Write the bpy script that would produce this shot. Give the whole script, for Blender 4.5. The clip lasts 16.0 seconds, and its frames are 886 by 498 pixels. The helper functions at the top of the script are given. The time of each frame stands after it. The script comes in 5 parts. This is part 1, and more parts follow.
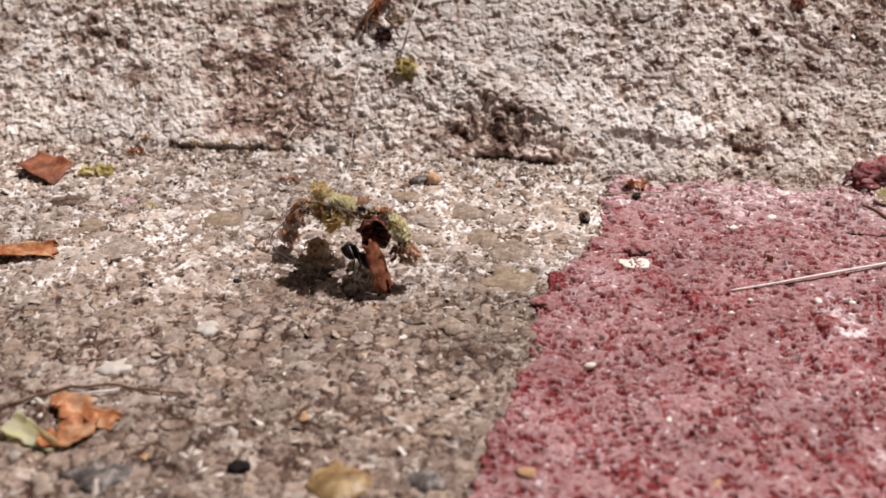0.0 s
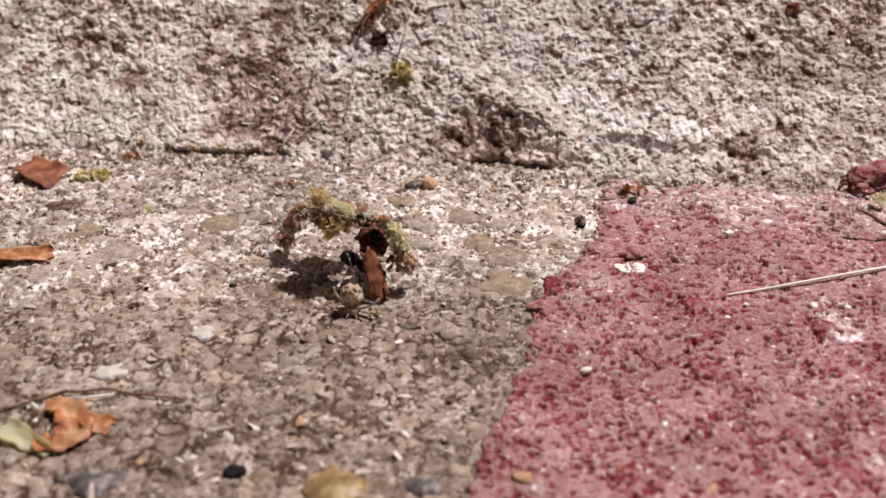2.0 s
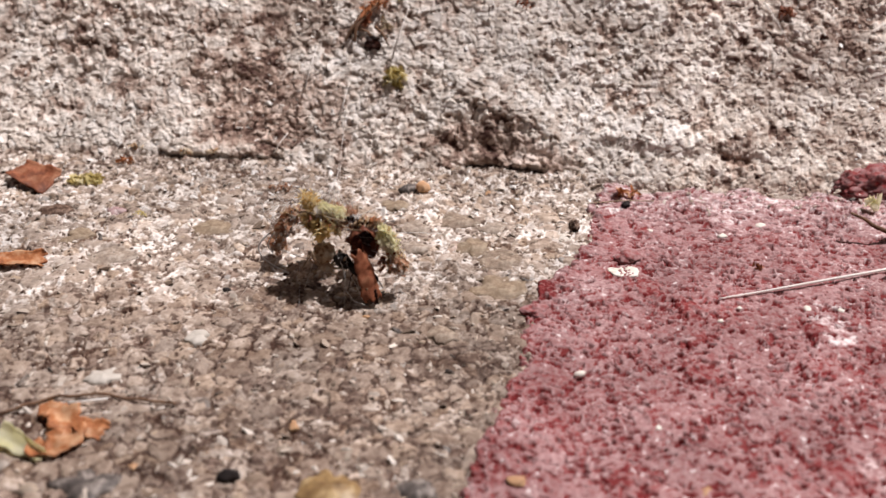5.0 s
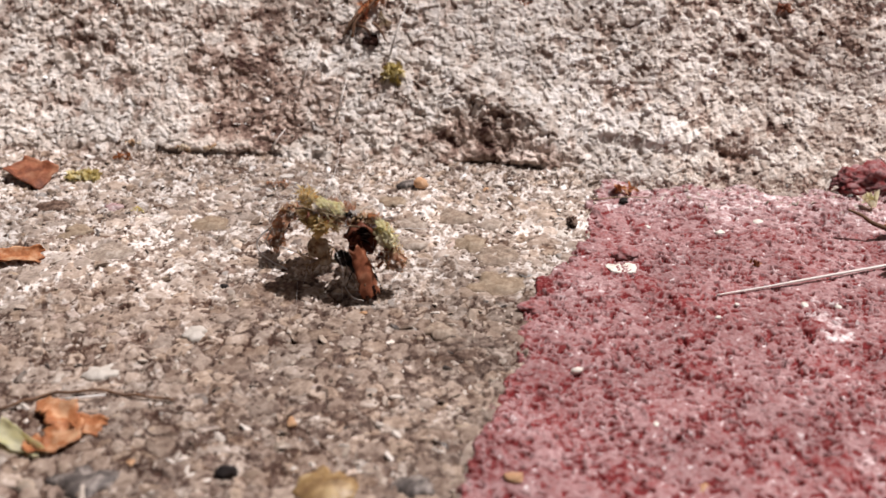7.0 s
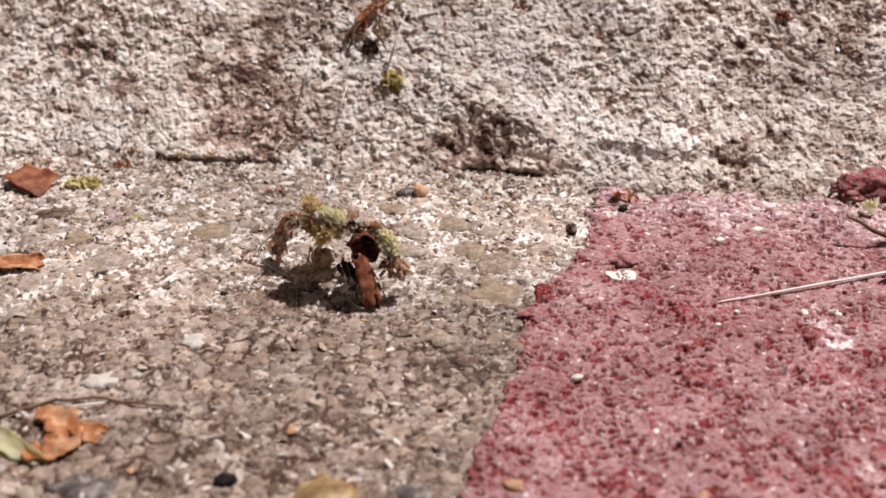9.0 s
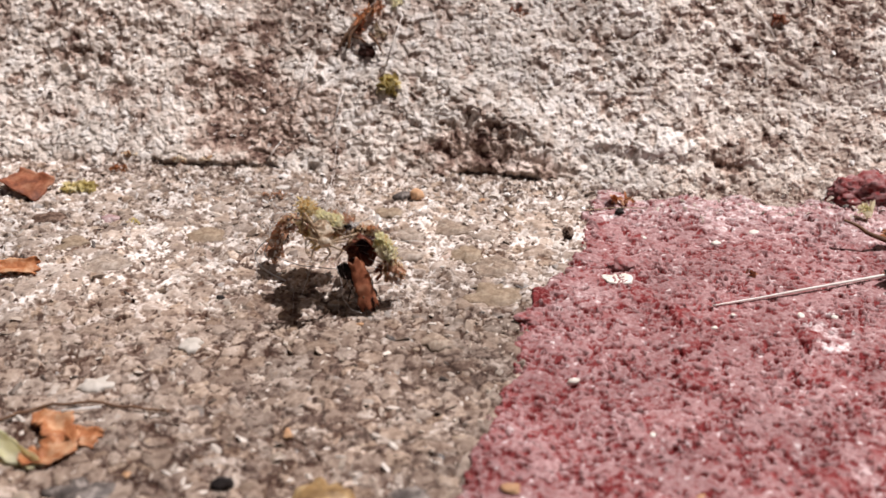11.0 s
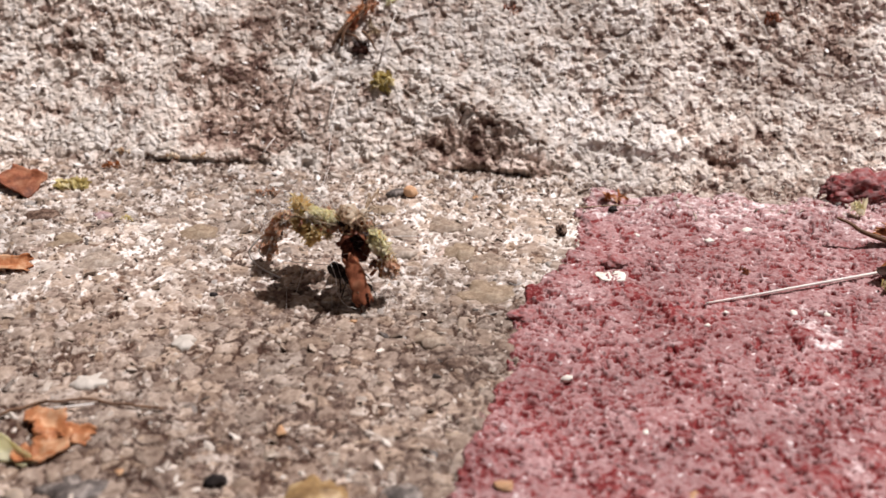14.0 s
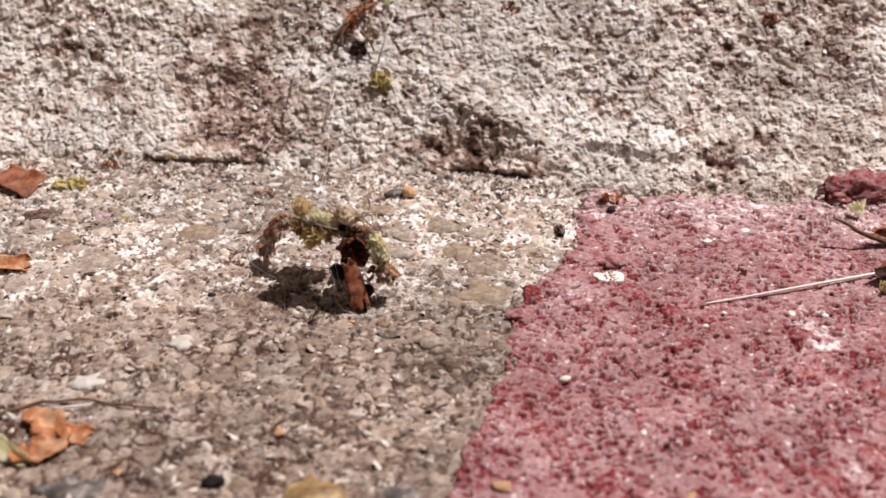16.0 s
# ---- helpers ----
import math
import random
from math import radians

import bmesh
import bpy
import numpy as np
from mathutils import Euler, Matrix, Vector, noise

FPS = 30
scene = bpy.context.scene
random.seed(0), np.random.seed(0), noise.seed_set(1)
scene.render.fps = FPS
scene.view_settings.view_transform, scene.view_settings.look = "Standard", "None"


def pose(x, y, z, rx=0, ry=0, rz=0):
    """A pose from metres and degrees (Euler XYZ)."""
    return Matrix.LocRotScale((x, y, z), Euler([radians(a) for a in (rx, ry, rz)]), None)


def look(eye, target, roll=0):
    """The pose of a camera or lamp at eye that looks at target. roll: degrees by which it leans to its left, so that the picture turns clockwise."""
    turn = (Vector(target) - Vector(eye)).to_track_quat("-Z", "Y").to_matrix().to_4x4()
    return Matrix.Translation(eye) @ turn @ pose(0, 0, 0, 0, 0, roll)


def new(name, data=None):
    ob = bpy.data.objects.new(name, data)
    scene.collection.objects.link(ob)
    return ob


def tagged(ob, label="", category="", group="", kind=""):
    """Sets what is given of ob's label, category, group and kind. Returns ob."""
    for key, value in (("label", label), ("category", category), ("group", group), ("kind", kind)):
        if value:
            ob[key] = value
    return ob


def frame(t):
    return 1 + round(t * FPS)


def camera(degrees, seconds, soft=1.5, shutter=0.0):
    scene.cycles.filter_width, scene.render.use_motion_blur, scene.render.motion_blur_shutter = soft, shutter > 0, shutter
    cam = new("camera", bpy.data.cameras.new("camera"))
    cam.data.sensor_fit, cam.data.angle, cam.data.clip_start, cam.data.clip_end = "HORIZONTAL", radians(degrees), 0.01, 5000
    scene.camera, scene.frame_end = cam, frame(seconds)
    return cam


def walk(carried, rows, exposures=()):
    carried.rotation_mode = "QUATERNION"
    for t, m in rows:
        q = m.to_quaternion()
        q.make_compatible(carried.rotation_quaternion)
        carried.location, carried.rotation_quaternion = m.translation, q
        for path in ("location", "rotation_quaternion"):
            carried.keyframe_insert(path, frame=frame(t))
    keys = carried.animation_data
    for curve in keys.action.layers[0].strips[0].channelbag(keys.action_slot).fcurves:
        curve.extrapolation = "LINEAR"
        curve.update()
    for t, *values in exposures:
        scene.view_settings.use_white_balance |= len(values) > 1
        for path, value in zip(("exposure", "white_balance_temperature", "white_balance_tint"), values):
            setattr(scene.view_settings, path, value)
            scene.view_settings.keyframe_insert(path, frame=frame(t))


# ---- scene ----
MM = 0.001

# ---------------------------------------------------------------- camera
cam = camera(40, 16.0, soft=1.6)
cam.data.dof.use_dof = True
cam.data.dof.focus_distance = 0.109
cam.data.dof.aperture_fstop = 38.0
EYE = (0.0, -0.09329, 0.05829)
TURNS = [
    (0, 57.711, 0.114, 0.269),
    (0.5, 57.745, 0.046, 0.211),
    (1, 57.794, 0.034, 0.145),
    (1.5, 57.906, 0.022, 0.141),
    (2, 57.925, 0.006, 0.107),
    (2.5, 57.917, 0.005, 0.080),
    (3, 57.954, -0.000, 0.055),
    (3.5, 58.000, 0.000, -0.000),
    (4, 58.039, -0.051, -0.086),
    (6.5, 58.173, -0.141, -0.209),
    (7, 57.940, -0.181, -0.248),
    (7.5, 58.065, -0.187, -0.288),
    (8, 58.119, -0.174, -0.294),
    (8.5, 58.160, -0.172, -0.281),
    (9, 58.283, -0.157, -0.280),
    (11.5, 58.459, -0.242, -0.495),
    (12, 58.442, -0.310, -0.521),
    (12.5, 58.444, -0.322, -0.552),
    (13, 58.367, -0.350, -0.578),
    (13.5, 58.402, -0.392, -0.644),
    (14, 58.331, -0.399, -0.684),
    (14.5, 58.291, -0.436, -0.758),
    (15, 58.321, -0.479, -0.776),
    (15.5, 58.355, -0.514, -0.751),
    (16, 58.352, -0.480, -0.734),
]
walk(cam, [(t, pose(*EYE, rx, ry, rz)) for t, rx, ry, rz in TURNS], [(0, -0.09, 6530, 15), (4.2, -0.06, 6530, 15), (8, 0.0, 6530, 15), (12.5, 0.04, 6530, 15), (16, 0.05, 6530, 15)])

# ---------------------------------------------------------------- light
TO_SUN = Vector((0.36, 0.17, 0.90)).normalized()
world = bpy.data.worlds.new("daylight")
scene.world = world
world.use_nodes = True
sky = world.node_tree.nodes.new("ShaderNodeTexSky")
sky.sky_type = "NISHITA"
sky.sun_disc = False
sky.air_density = 0.1
sky.dust_density = 4.0
sky.ozone_density = 0.0
sky.sun_elevation = math.asin(TO_SUN.z)
sky.sun_rotation = math.atan2(TO_SUN.x, TO_SUN.y)
warm = world.node_tree.nodes.new("ShaderNodeMix")
warm.data_type, warm.blend_type = "RGBA", "MULTIPLY"
warm.inputs[0].default_value = 1.0
warm.inputs[7].default_value = (1.0, 0.90, 0.82, 1)
world.node_tree.links.new(sky.outputs[0], warm.inputs[6])
world.node_tree.links.new(warm.outputs[2], world.node_tree.nodes["Background"].inputs[0])
world.node_tree.nodes["Background"].inputs[1].default_value = 0.05
sun_data = bpy.data.lights.new("sun", "SUN")
sun_data.energy = 5.0
sun_data.angle = radians(0.6)
sun_data.color = (1.0, 0.972, 0.962)
sun = new("sun", sun_data)
sun.matrix_world = look(TO_SUN, (0, 0, 0))


# ---------------------------------------------------------------- materials
def shade(name, stops, source="noise", scale=400.0, rough=0.85, bump=0.3, bump_scale=2500.0, grime=0.35,
          grime_scale=120.0, spec=0.3, soft_light=0.0, depth=0.00012, tints=None, thin=0.0):
    """Procedural surface: a colour ramp driven by the grain, a large stain over it, fine relief."""
    m = bpy.data.materials.new(name)
    m.use_nodes = True
    t = m.node_tree
    n, link = t.nodes, t.links.new
    bsdf = n["Principled BSDF"]
    bsdf.inputs["Roughness"].default_value = rough
    bsdf.inputs["Specular IOR Level"].default_value = spec
    if soft_light:
        bsdf.inputs["Subsurface Weight"].default_value = soft_light
        bsdf.inputs["Subsurface Scale"].default_value = 0.0006
        bsdf.inputs["Subsurface Radius"].default_value = (1.0, 0.7, 0.4)
    coord = n.new("ShaderNodeTexCoord")
    fine = n.new("ShaderNodeTexNoise")
    fine.inputs["Scale"].default_value = scale
    fine.inputs["Detail"].default_value = 6
    fine.inputs["Roughness"].default_value = 0.65
    link(coord.outputs["Object"], fine.inputs["Vector"])
    ramp = n.new("ShaderNodeValToRGB")
    el = ramp.color_ramp.elements
    while len(el) < len(stops):
        el.new(0.5)
    for e, (p, c) in zip(el, stops):
        e.position, e.color = p, (*c, 1)
    if source == "noise":
        link(fine.outputs["Fac"], ramp.inputs[0])
    else:
        if source == "attr":
            src = n.new("ShaderNodeAttribute")
            src.attribute_name = "tone"
            value = src.outputs["Fac"]
        elif source == "island":
            value = n.new("ShaderNodeNewGeometry").outputs["Random Per Island"]
        else:
            value = n.new("ShaderNodeObjectInfo").outputs["Random"]
        add = n.new("ShaderNodeMath")
        add.operation = "MULTIPLY_ADD"
        link(fine.outputs["Fac"], add.inputs[0])
        add.inputs[1].default_value = 0.45
        shift = n.new("ShaderNodeMath")
        shift.operation = "SUBTRACT"
        link(value, shift.inputs[0])
        shift.inputs[1].default_value = 0.225
        link(shift.outputs[0], add.inputs[2])
        link(add.outputs[0], ramp.inputs[0])
    colour = ramp.outputs[0]
    if tints:
        kind = n.new("ShaderNodeAttribute")
        kind.attribute_name = "hue"
        tint = n.new("ShaderNodeValToRGB")
        el = tint.color_ramp.elements
        while len(el) < len(tints):
            el.new(0.5)
        for e, (p, c) in zip(el, tints):
            e.position, e.color = p, (*c, 1)
        link(kind.outputs["Fac"], tint.inputs[0])
        hue = n.new("ShaderNodeMix")
        hue.data_type, hue.blend_type = "RGBA", "MULTIPLY"
        hue.inputs[0].default_value = 1.0
        link(colour, hue.inputs[6])
        link(tint.outputs[0], hue.inputs[7])
        colour = hue.outputs[2]
    if grime:
        big = n.new("ShaderNodeTexNoise")
        big.inputs["Scale"].default_value = grime_scale
        big.inputs["Detail"].default_value = 4
        link(coord.outputs["Object"], big.inputs["Vector"])
        curve = n.new("ShaderNodeMapRange")
        curve.inputs[1].default_value, curve.inputs[2].default_value = 0.38, 0.66
        curve.inputs[3].default_value, curve.inputs[4].default_value = 1.0, 1.0 - grime
        link(big.outputs["Fac"], curve.inputs[0])
        mul = n.new("ShaderNodeMix")
        mul.data_type, mul.blend_type = "RGBA", "MULTIPLY"
        mul.inputs[0].default_value = 1.0
        link(colour, mul.inputs[6])
        link(curve.outputs[0], mul.inputs[7])
        colour = mul.outputs[2]
    link(colour, bsdf.inputs["Base Color"])
    if thin:
        back = n.new("ShaderNodeBsdfTranslucent")
        link(colour, back.inputs["Color"])
        mix = n.new("ShaderNodeMixShader")
        mix.inputs[0].default_value = thin
        link(bsdf.outputs[0], mix.inputs[1])
        link(back.outputs[0], mix.inputs[2])
        link(mix.outputs[0], n["Material Output"].inputs["Surface"])
    if bump:
        rel = n.new("ShaderNodeTexNoise")
        rel.inputs["Scale"].default_value = bump_scale
        rel.inputs["Detail"].default_value = 5
        link(coord.outputs["Object"], rel.inputs["Vector"])
        b = n.new("ShaderNodeBump")
        b.inputs["Strength"].default_value = bump
        b.inputs["Distance"].default_value = depth
        link(rel.outputs["Fac"], b.inputs["Height"])
        link(b.outputs[0], bsdf.inputs["Normal"])
    return m


# dark end of the ramp is red-brown, for soil and for warm shade
CONCRETE = shade("concrete", [(0.0, (0.055, 0.034, 0.027)), (0.2, (0.16, 0.118, 0.096)), (0.5, (0.355, 0.302, 0.255)),
                              (0.75, (0.56, 0.51, 0.465)), (1.0, (0.88, 0.86, 0.83))], "attr", scale=1800,
                 bump=0.5, bump_scale=5000, grime=0.35, grime_scale=60, rough=0.75, spec=0.12,
                 tints=[(0.0, (1.0, 0.82, 0.72)), (0.06, (1.0, 0.87, 0.74)), (0.3, (1.0, 0.91, 0.84)), (0.6, (1.0, 0.94, 0.90)), (0.8, (0.96, 0.935, 0.92)), (1.0, (1.0, 0.88, 0.83))])
AGGREGATE = shade("aggregate", [(0.0, (0.15, 0.12, 0.10)), (0.15, (0.27, 0.19, 0.13)), (0.45, (0.34, 0.26, 0.185)),
                                (0.7, (0.27, 0.25, 0.23)), (0.9, (0.42, 0.34, 0.27)), (1.0, (0.70, 0.65, 0.58))], "object",
                  scale=900, rough=0.55, bump=0.5, bump_scale=3000, grime=0.3, grime_scale=500, spec=0.4)
SAND = shade("sand", [(0.0, (0.05, 0.04, 0.035)), (0.15, (0.22, 0.16, 0.115)), (0.5, (0.42, 0.34, 0.27)),
                      (0.8, (0.54, 0.47, 0.40)), (1.0, (0.68, 0.62, 0.55))], "island", scale=1200, rough=0.5, bump=0.3, grime=0.3, spec=0.45)
RED_PAINT = shade("red_paint", [(0.0, (0.16, 0.020, 0.022)), (0.28, (0.25, 0.052, 0.051)), (0.5, (0.33, 0.180, 0.178)),
                                (0.72, (0.475, 0.312, 0.308)), (1.0, (0.80, 0.72, 0.71))], "attr", scale=1600,
                  bump=0.6, bump_scale=4500, grime=0.25, grime_scale=140, spec=0.06, rough=0.7)
# dark end is red-brown, for dirt and for warm shade in the pits
STONE_WALL = shade("stone_wall", [(0.0, (0.075, 0.040, 0.033)), (0.25, (0.30, 0.234, 0.196)), (0.5, (0.58, 0.52, 0.465)),
                                  (0.75, (0.80, 0.76, 0.71)), (1.0, (0.93, 0.91, 0.88))], "attr", scale=1600, bump=0.4, bump_scale=4500,
                   grime=0.3, grime_scale=55, rough=0.75, spec=0.15,
                   tints=[(0.0, (1.0, 0.87, 0.81)), (0.4, (1.0, 0.95, 0.91)), (0.7, (1.0, 0.965, 0.93)), (1.0, (1.0, 0.975, 0.95))])
WALL_GRAIN = shade("wall_grain", [(0.0, (0.09, 0.06, 0.045)), (0.12, (0.40, 0.32, 0.25)), (0.45, (0.66, 0.60, 0.54)),
                                  (1.0, (0.92, 0.90, 0.87))], "island", scale=1700, rough=0.55, bump=0.4, bump_scale=4500, grime=0.3, grime_scale=55, spec=0.45)
DRY_LEAF = shade("dry_leaf", [(0.36, (0.14, 0.042, 0.02)), (0.5, (0.34, 0.115, 0.056)), (0.64, (0.54, 0.25, 0.14))], scale=700,
                 rough=0.6, bump=0.4, bump_scale=1500, grime=0.3, grime_scale=400, thin=0.25)
DARK_LEAF = shade("dark_leaf", [(0.3, (0.016, 0.006, 0.004)), (0.6, (0.055, 0.018, 0.011)), (0.8, (0.14, 0.055, 0.03))], scale=900,
                  rough=0.5, bump=0.4, bump_scale=1500, grime=0.3, grime_scale=500, thin=0.2)
ORANGE_LEAF = shade("orange_leaf", [(0.35, (0.28, 0.09, 0.032)), (0.5, (0.52, 0.21, 0.085)), (0.64, (0.70, 0.43, 0.25))], scale=800,
                    rough=0.6, bump=0.4, bump_scale=1200, grime=0.25, grime_scale=300, thin=0.25)
GREEN_LEAF = shade("green_leaf", [(0.3, (0.76, 0.73, 0.42)), (0.55, (0.90, 0.88, 0.64)), (0.75, (0.95, 0.93, 0.78))], scale=500,
                   rough=0.55, bump=0.3, bump_scale=1500, grime=0.15, grime_scale=400, thin=0.65)
MOSS = shade("moss", [(0.0, (0.56, 0.36, 0.12)), (0.3, (0.80, 0.63, 0.30)), (0.65, (0.90, 0.78, 0.47)), (1.0, (0.95, 0.89, 0.70))],
             "island", scale=900, rough=0.6, bump=0.2, grime=0.15, grime_scale=400, thin=0.65)
OLIVE_MOSS = shade("olive_moss", [(0.0, (0.42, 0.32, 0.10)), (0.4, (0.66, 0.56, 0.24)), (0.8, (0.80, 0.71, 0.40)), (1.0, (0.88, 0.82, 0.58))],
                   "island", scale=900, rough=0.6, bump=0.2, grime=0.2, grime_scale=400, thin=0.5)
DRY_MOSS = shade("dry_moss", [(0.0, (0.42, 0.27, 0.12)), (0.4, (0.70, 0.55, 0.30)), (0.8, (0.84, 0.72, 0.47)), (1.0, (0.92, 0.85, 0.68))],
                 "island", scale=900, rough=0.6, bump=0.2, grime=0.2, grime_scale=400, thin=0.65)
CRUMB = shade("crumb", [(0.0, (0.16, 0.08, 0.045)), (0.2, (0.52, 0.31, 0.16)), (0.6, (0.76, 0.57, 0.36)), (1.0, (0.90, 0.82, 0.68))],
              "island", scale=900, rough=0.7, bump=0.4, grime=0.2, grime_scale=400, thin=0.5)
SILK = shade("silk", [(0.3, (0.75, 0.74, 0.72)), (0.7, (0.88, 0.87, 0.85))], scale=800, rough=0.35, bump=0, grime=0, spec=0.6, thin=0.4)
STRAW = shade("straw", [(0.3, (0.78, 0.74, 0.68)), (0.7, (0.92, 0.89, 0.85))], scale=600, rough=0.4, bump=0.2, grime=0.15, grime_scale=300, spec=0.5, thin=0.2)
TWIG = shade("twig", [(0.3, (0.07, 0.035, 0.02)), (0.7, (0.24, 0.13, 0.07))], scale=900, rough=0.7, bump=0.4, grime=0.2, grime_scale=300)
CHITIN = shade("black_chitin", [(0.3, (0.006, 0.005, 0.005)), (0.7, (0.022, 0.016, 0.014))], scale=900, rough=0.4, bump=0.3, grime=0, spec=0.15)
SPIDER_SKIN = shade("spider_skin", [(0.40, (0.26, 0.16, 0.09)), (0.47, (0.62, 0.48, 0.33)), (0.54, (0.78, 0.66, 0.50)), (0.61, (0.90, 0.83, 0.70))],
                    scale=1100, rough=0.6, bump=0.5, grime=0.25, grime_scale=900, spec=0.3, thin=0.45)
SPIDER_LEG = shade("spider_leg", [(0.38, (0.24, 0.15, 0.085)), (0.5, (0.56, 0.42, 0.28)), (0.62, (0.78, 0.66, 0.50))], scale=1200, rough=0.4, bump=0.1, grime=0.4,
                   grime_scale=700, thin=0.35)
RUST_SCRAP = shade("rust_scrap", [(0.34, (0.34, 0.15, 0.085)), (0.5, (0.66, 0.40, 0.26)), (0.64, (0.86, 0.70, 0.56))], scale=900, rough=0.65, bump=0.5, bump_scale=1800, grime=0.3, grime_scale=500, thin=0.55)
HOOD_LEAF = shade("hood_leaf", [(0.34, (0.10, 0.03, 0.018)), (0.5, (0.24, 0.08, 0.045)), (0.66, (0.40, 0.17, 0.10))], scale=800, rough=0.5, bump=0.4, bump_scale=1500, grime=0.3, grime_scale=500, thin=0.2)
TAN_FILM = shade("tan_film", [(0.3, (0.30, 0.22, 0.13)), (0.5, (0.46, 0.36, 0.24)), (0.7, (0.62, 0.54, 0.42))], scale=900, rough=0.55, bump=0.4, bump_scale=1800, grime=0.3, grime_scale=500, thin=0.4)
BLACK_STONE = shade("black_stone", [(0.3, (0.010, 0.008, 0.008)), (0.7, (0.035, 0.028, 0.026))], scale=900, rough=0.6, bump=0.4, grime=0, spec=0.15)
TAN_STONE = shade("tan_stone", [(0.35, (0.12, 0.065, 0.026)), (0.5, (0.26, 0.165, 0.072)), (0.64, (0.46, 0.34, 0.18))], scale=500, rough=0.45, bump=0.3, grime=0.2, soft_light=0.15)
GREY_STONE = shade("grey_stone", [(0.36, (0.045, 0.037, 0.033)), (0.5, (0.10, 0.083, 0.074)), (0.66, (0.30, 0.26, 0.23))], scale=1400, rough=0.6, bump=0.4, grime=0.2)
PINK_STONE = shade("pink_stone", [(0.35, (0.26, 0.15, 0.145)), (0.5, (0.40, 0.27, 0.265)), (0.65, (0.56, 0.45, 0.44))], scale=1000, rough=0.6, bump=0.5, bump_scale=3000, grime=0.3, grime_scale=500)
BUFF_LIGHT = shade("buff_light", [(0.3, (0.48, 0.25, 0.12)), (0.7, (0.74, 0.48, 0.29))], scale=700, rough=0.6, bump=0.4, grime=0.15)
BROWN_STONE = shade("brown_stone", [(0.40, (0.045, 0.024, 0.016)), (0.5, (0.11, 0.066, 0.046)), (0.60, (0.26, 0.18, 0.135))], scale=1300, rough=0.65, bump=0.8, bump_scale=3500, grime=0.35, grime_scale=700, spec=0.2)
FLAT_STONE = shade("flat_stone", [(0.34, (0.16, 0.11, 0.072)), (0.5, (0.27, 0.20, 0.135)), (0.64, (0.40, 0.32, 0.23))], scale=1300, rough=0.6, bump=0.5, bump_scale=3500, grime=0.3, grime_scale=600)
DUN_STONE = shade("dun_stone", [(0.36, (0.20, 0.15, 0.115)), (0.5, (0.33, 0.265, 0.21)), (0.62, (0.50, 0.43, 0.36))], scale=1500, rough=0.6, bump=0.6, bump_scale=3500, grime=0.3, grime_scale=700)
BUFF_STONE = shade("buff_stone", [(0.36, (0.15, 0.105, 0.075)), (0.5, (0.28, 0.21, 0.155)), (0.62, (0.44, 0.36, 0.28))], scale=1500, rough=0.6, bump=0.8, bump_scale=3500, grime=0.35, grime_scale=700)
WHITE_STONE = shade("white_stone", [(0.3, (0.62, 0.57, 0.48)), (0.7, (0.86, 0.83, 0.77))], scale=700, rough=0.55, bump=0.4, grime=0.15)
CREAM_STONE = shade("cream_stone", [(0.3, (0.42, 0.38, 0.33)), (0.7, (0.60, 0.56, 0.50))], scale=700, rough=0.6, bump=0.5, grime=0.2)
ORANGE_STONE = shade("orange_stone", [(0.3, (0.34, 0.18, 0.09)), (0.7, (0.54, 0.34, 0.19))], scale=700, rough=0.6, bump=0.4, grime=0.15)


# ---------------------------------------------------------------- relief in numbers (all in millimetres)
def lattice(i, j, seed):
    """A repeatable random number in 0..1 for each whole-number cell."""
    a = i.astype(np.int64) * 374761393 + j.astype(np.int64) * 668265263 + seed * 974634777
    a = (a ^ (a >> 13)) * 1274126177
    a = (a ^ (a >> 16)) & 0xFFFFFF
    return a / float(0xFFFFFF)


def smooth(x, lo, hi):
    k = np.clip((x - lo) / (hi - lo), 0, 1)
    return k * k * (3 - 2 * k)


def swell(x, y, size, seed):
    """Smooth noise with features of that size, about -1..1."""
    x, y = x / size, y / size
    i, j = np.floor(x), np.floor(y)
    u, v = x - i, y - j
    u, v = u * u * (3 - 2 * u), v * v * (3 - 2 * v)
    a, b = lattice(i, j, seed), lattice(i + 1, j, seed)
    c, d = lattice(i, j + 1, seed), lattice(i + 1, j + 1, seed)
    return 2 * ((a * (1 - u) + b * u) * (1 - v) + (c * (1 - u) + d * u) * v) - 1


def fbm(x, y, size, seed, octaves=4):
    total, amp = 0.0, 0.55
    for k in range(octaves):
        total = total + amp * swell(x + 17.3 * k, y - 9.1 * k, size / 2 ** k, seed + k)
        amp *= 0.5
    return total


def grains(x, y, size, seed):
    """Packed grains: how far inside its grain a place lies (0 at the joint), the grain's own random number, and its slanting face."""
    x, y = x / size, y / size
    i, j = np.floor(x), np.floor(y)
    f1 = np.full(x.shape, 9.0)
    f2 = np.full(x.shape, 9.0)
    own = np.zeros(x.shape)
    tilt = np.zeros(x.shape)
    for di in (-1, 0, 1):
        for dj in (-1, 0, 1):
            a, b = i + di, j + dj
            dx = a + 0.15 + 0.7 * lattice(a, b, seed) - x
            dy = b + 0.15 + 0.7 * lattice(a, b, seed + 1) - y
            d = np.sqrt(dx * dx + dy * dy) * (0.75 + 0.5 * lattice(a, b, seed + 3))
            near = d < f1
            f2 = np.where(near, f1, np.minimum(f2, d))
            way = 6.2832 * lattice(a, b, seed + 4)
            tilt = np.where(near, dx * np.cos(way) + dy * np.sin(way), tilt)
            own = np.where(near, lattice(a, b, seed + 2), own)
            f1 = np.where(near, d, f1)
    return f2 - f1, own, tilt


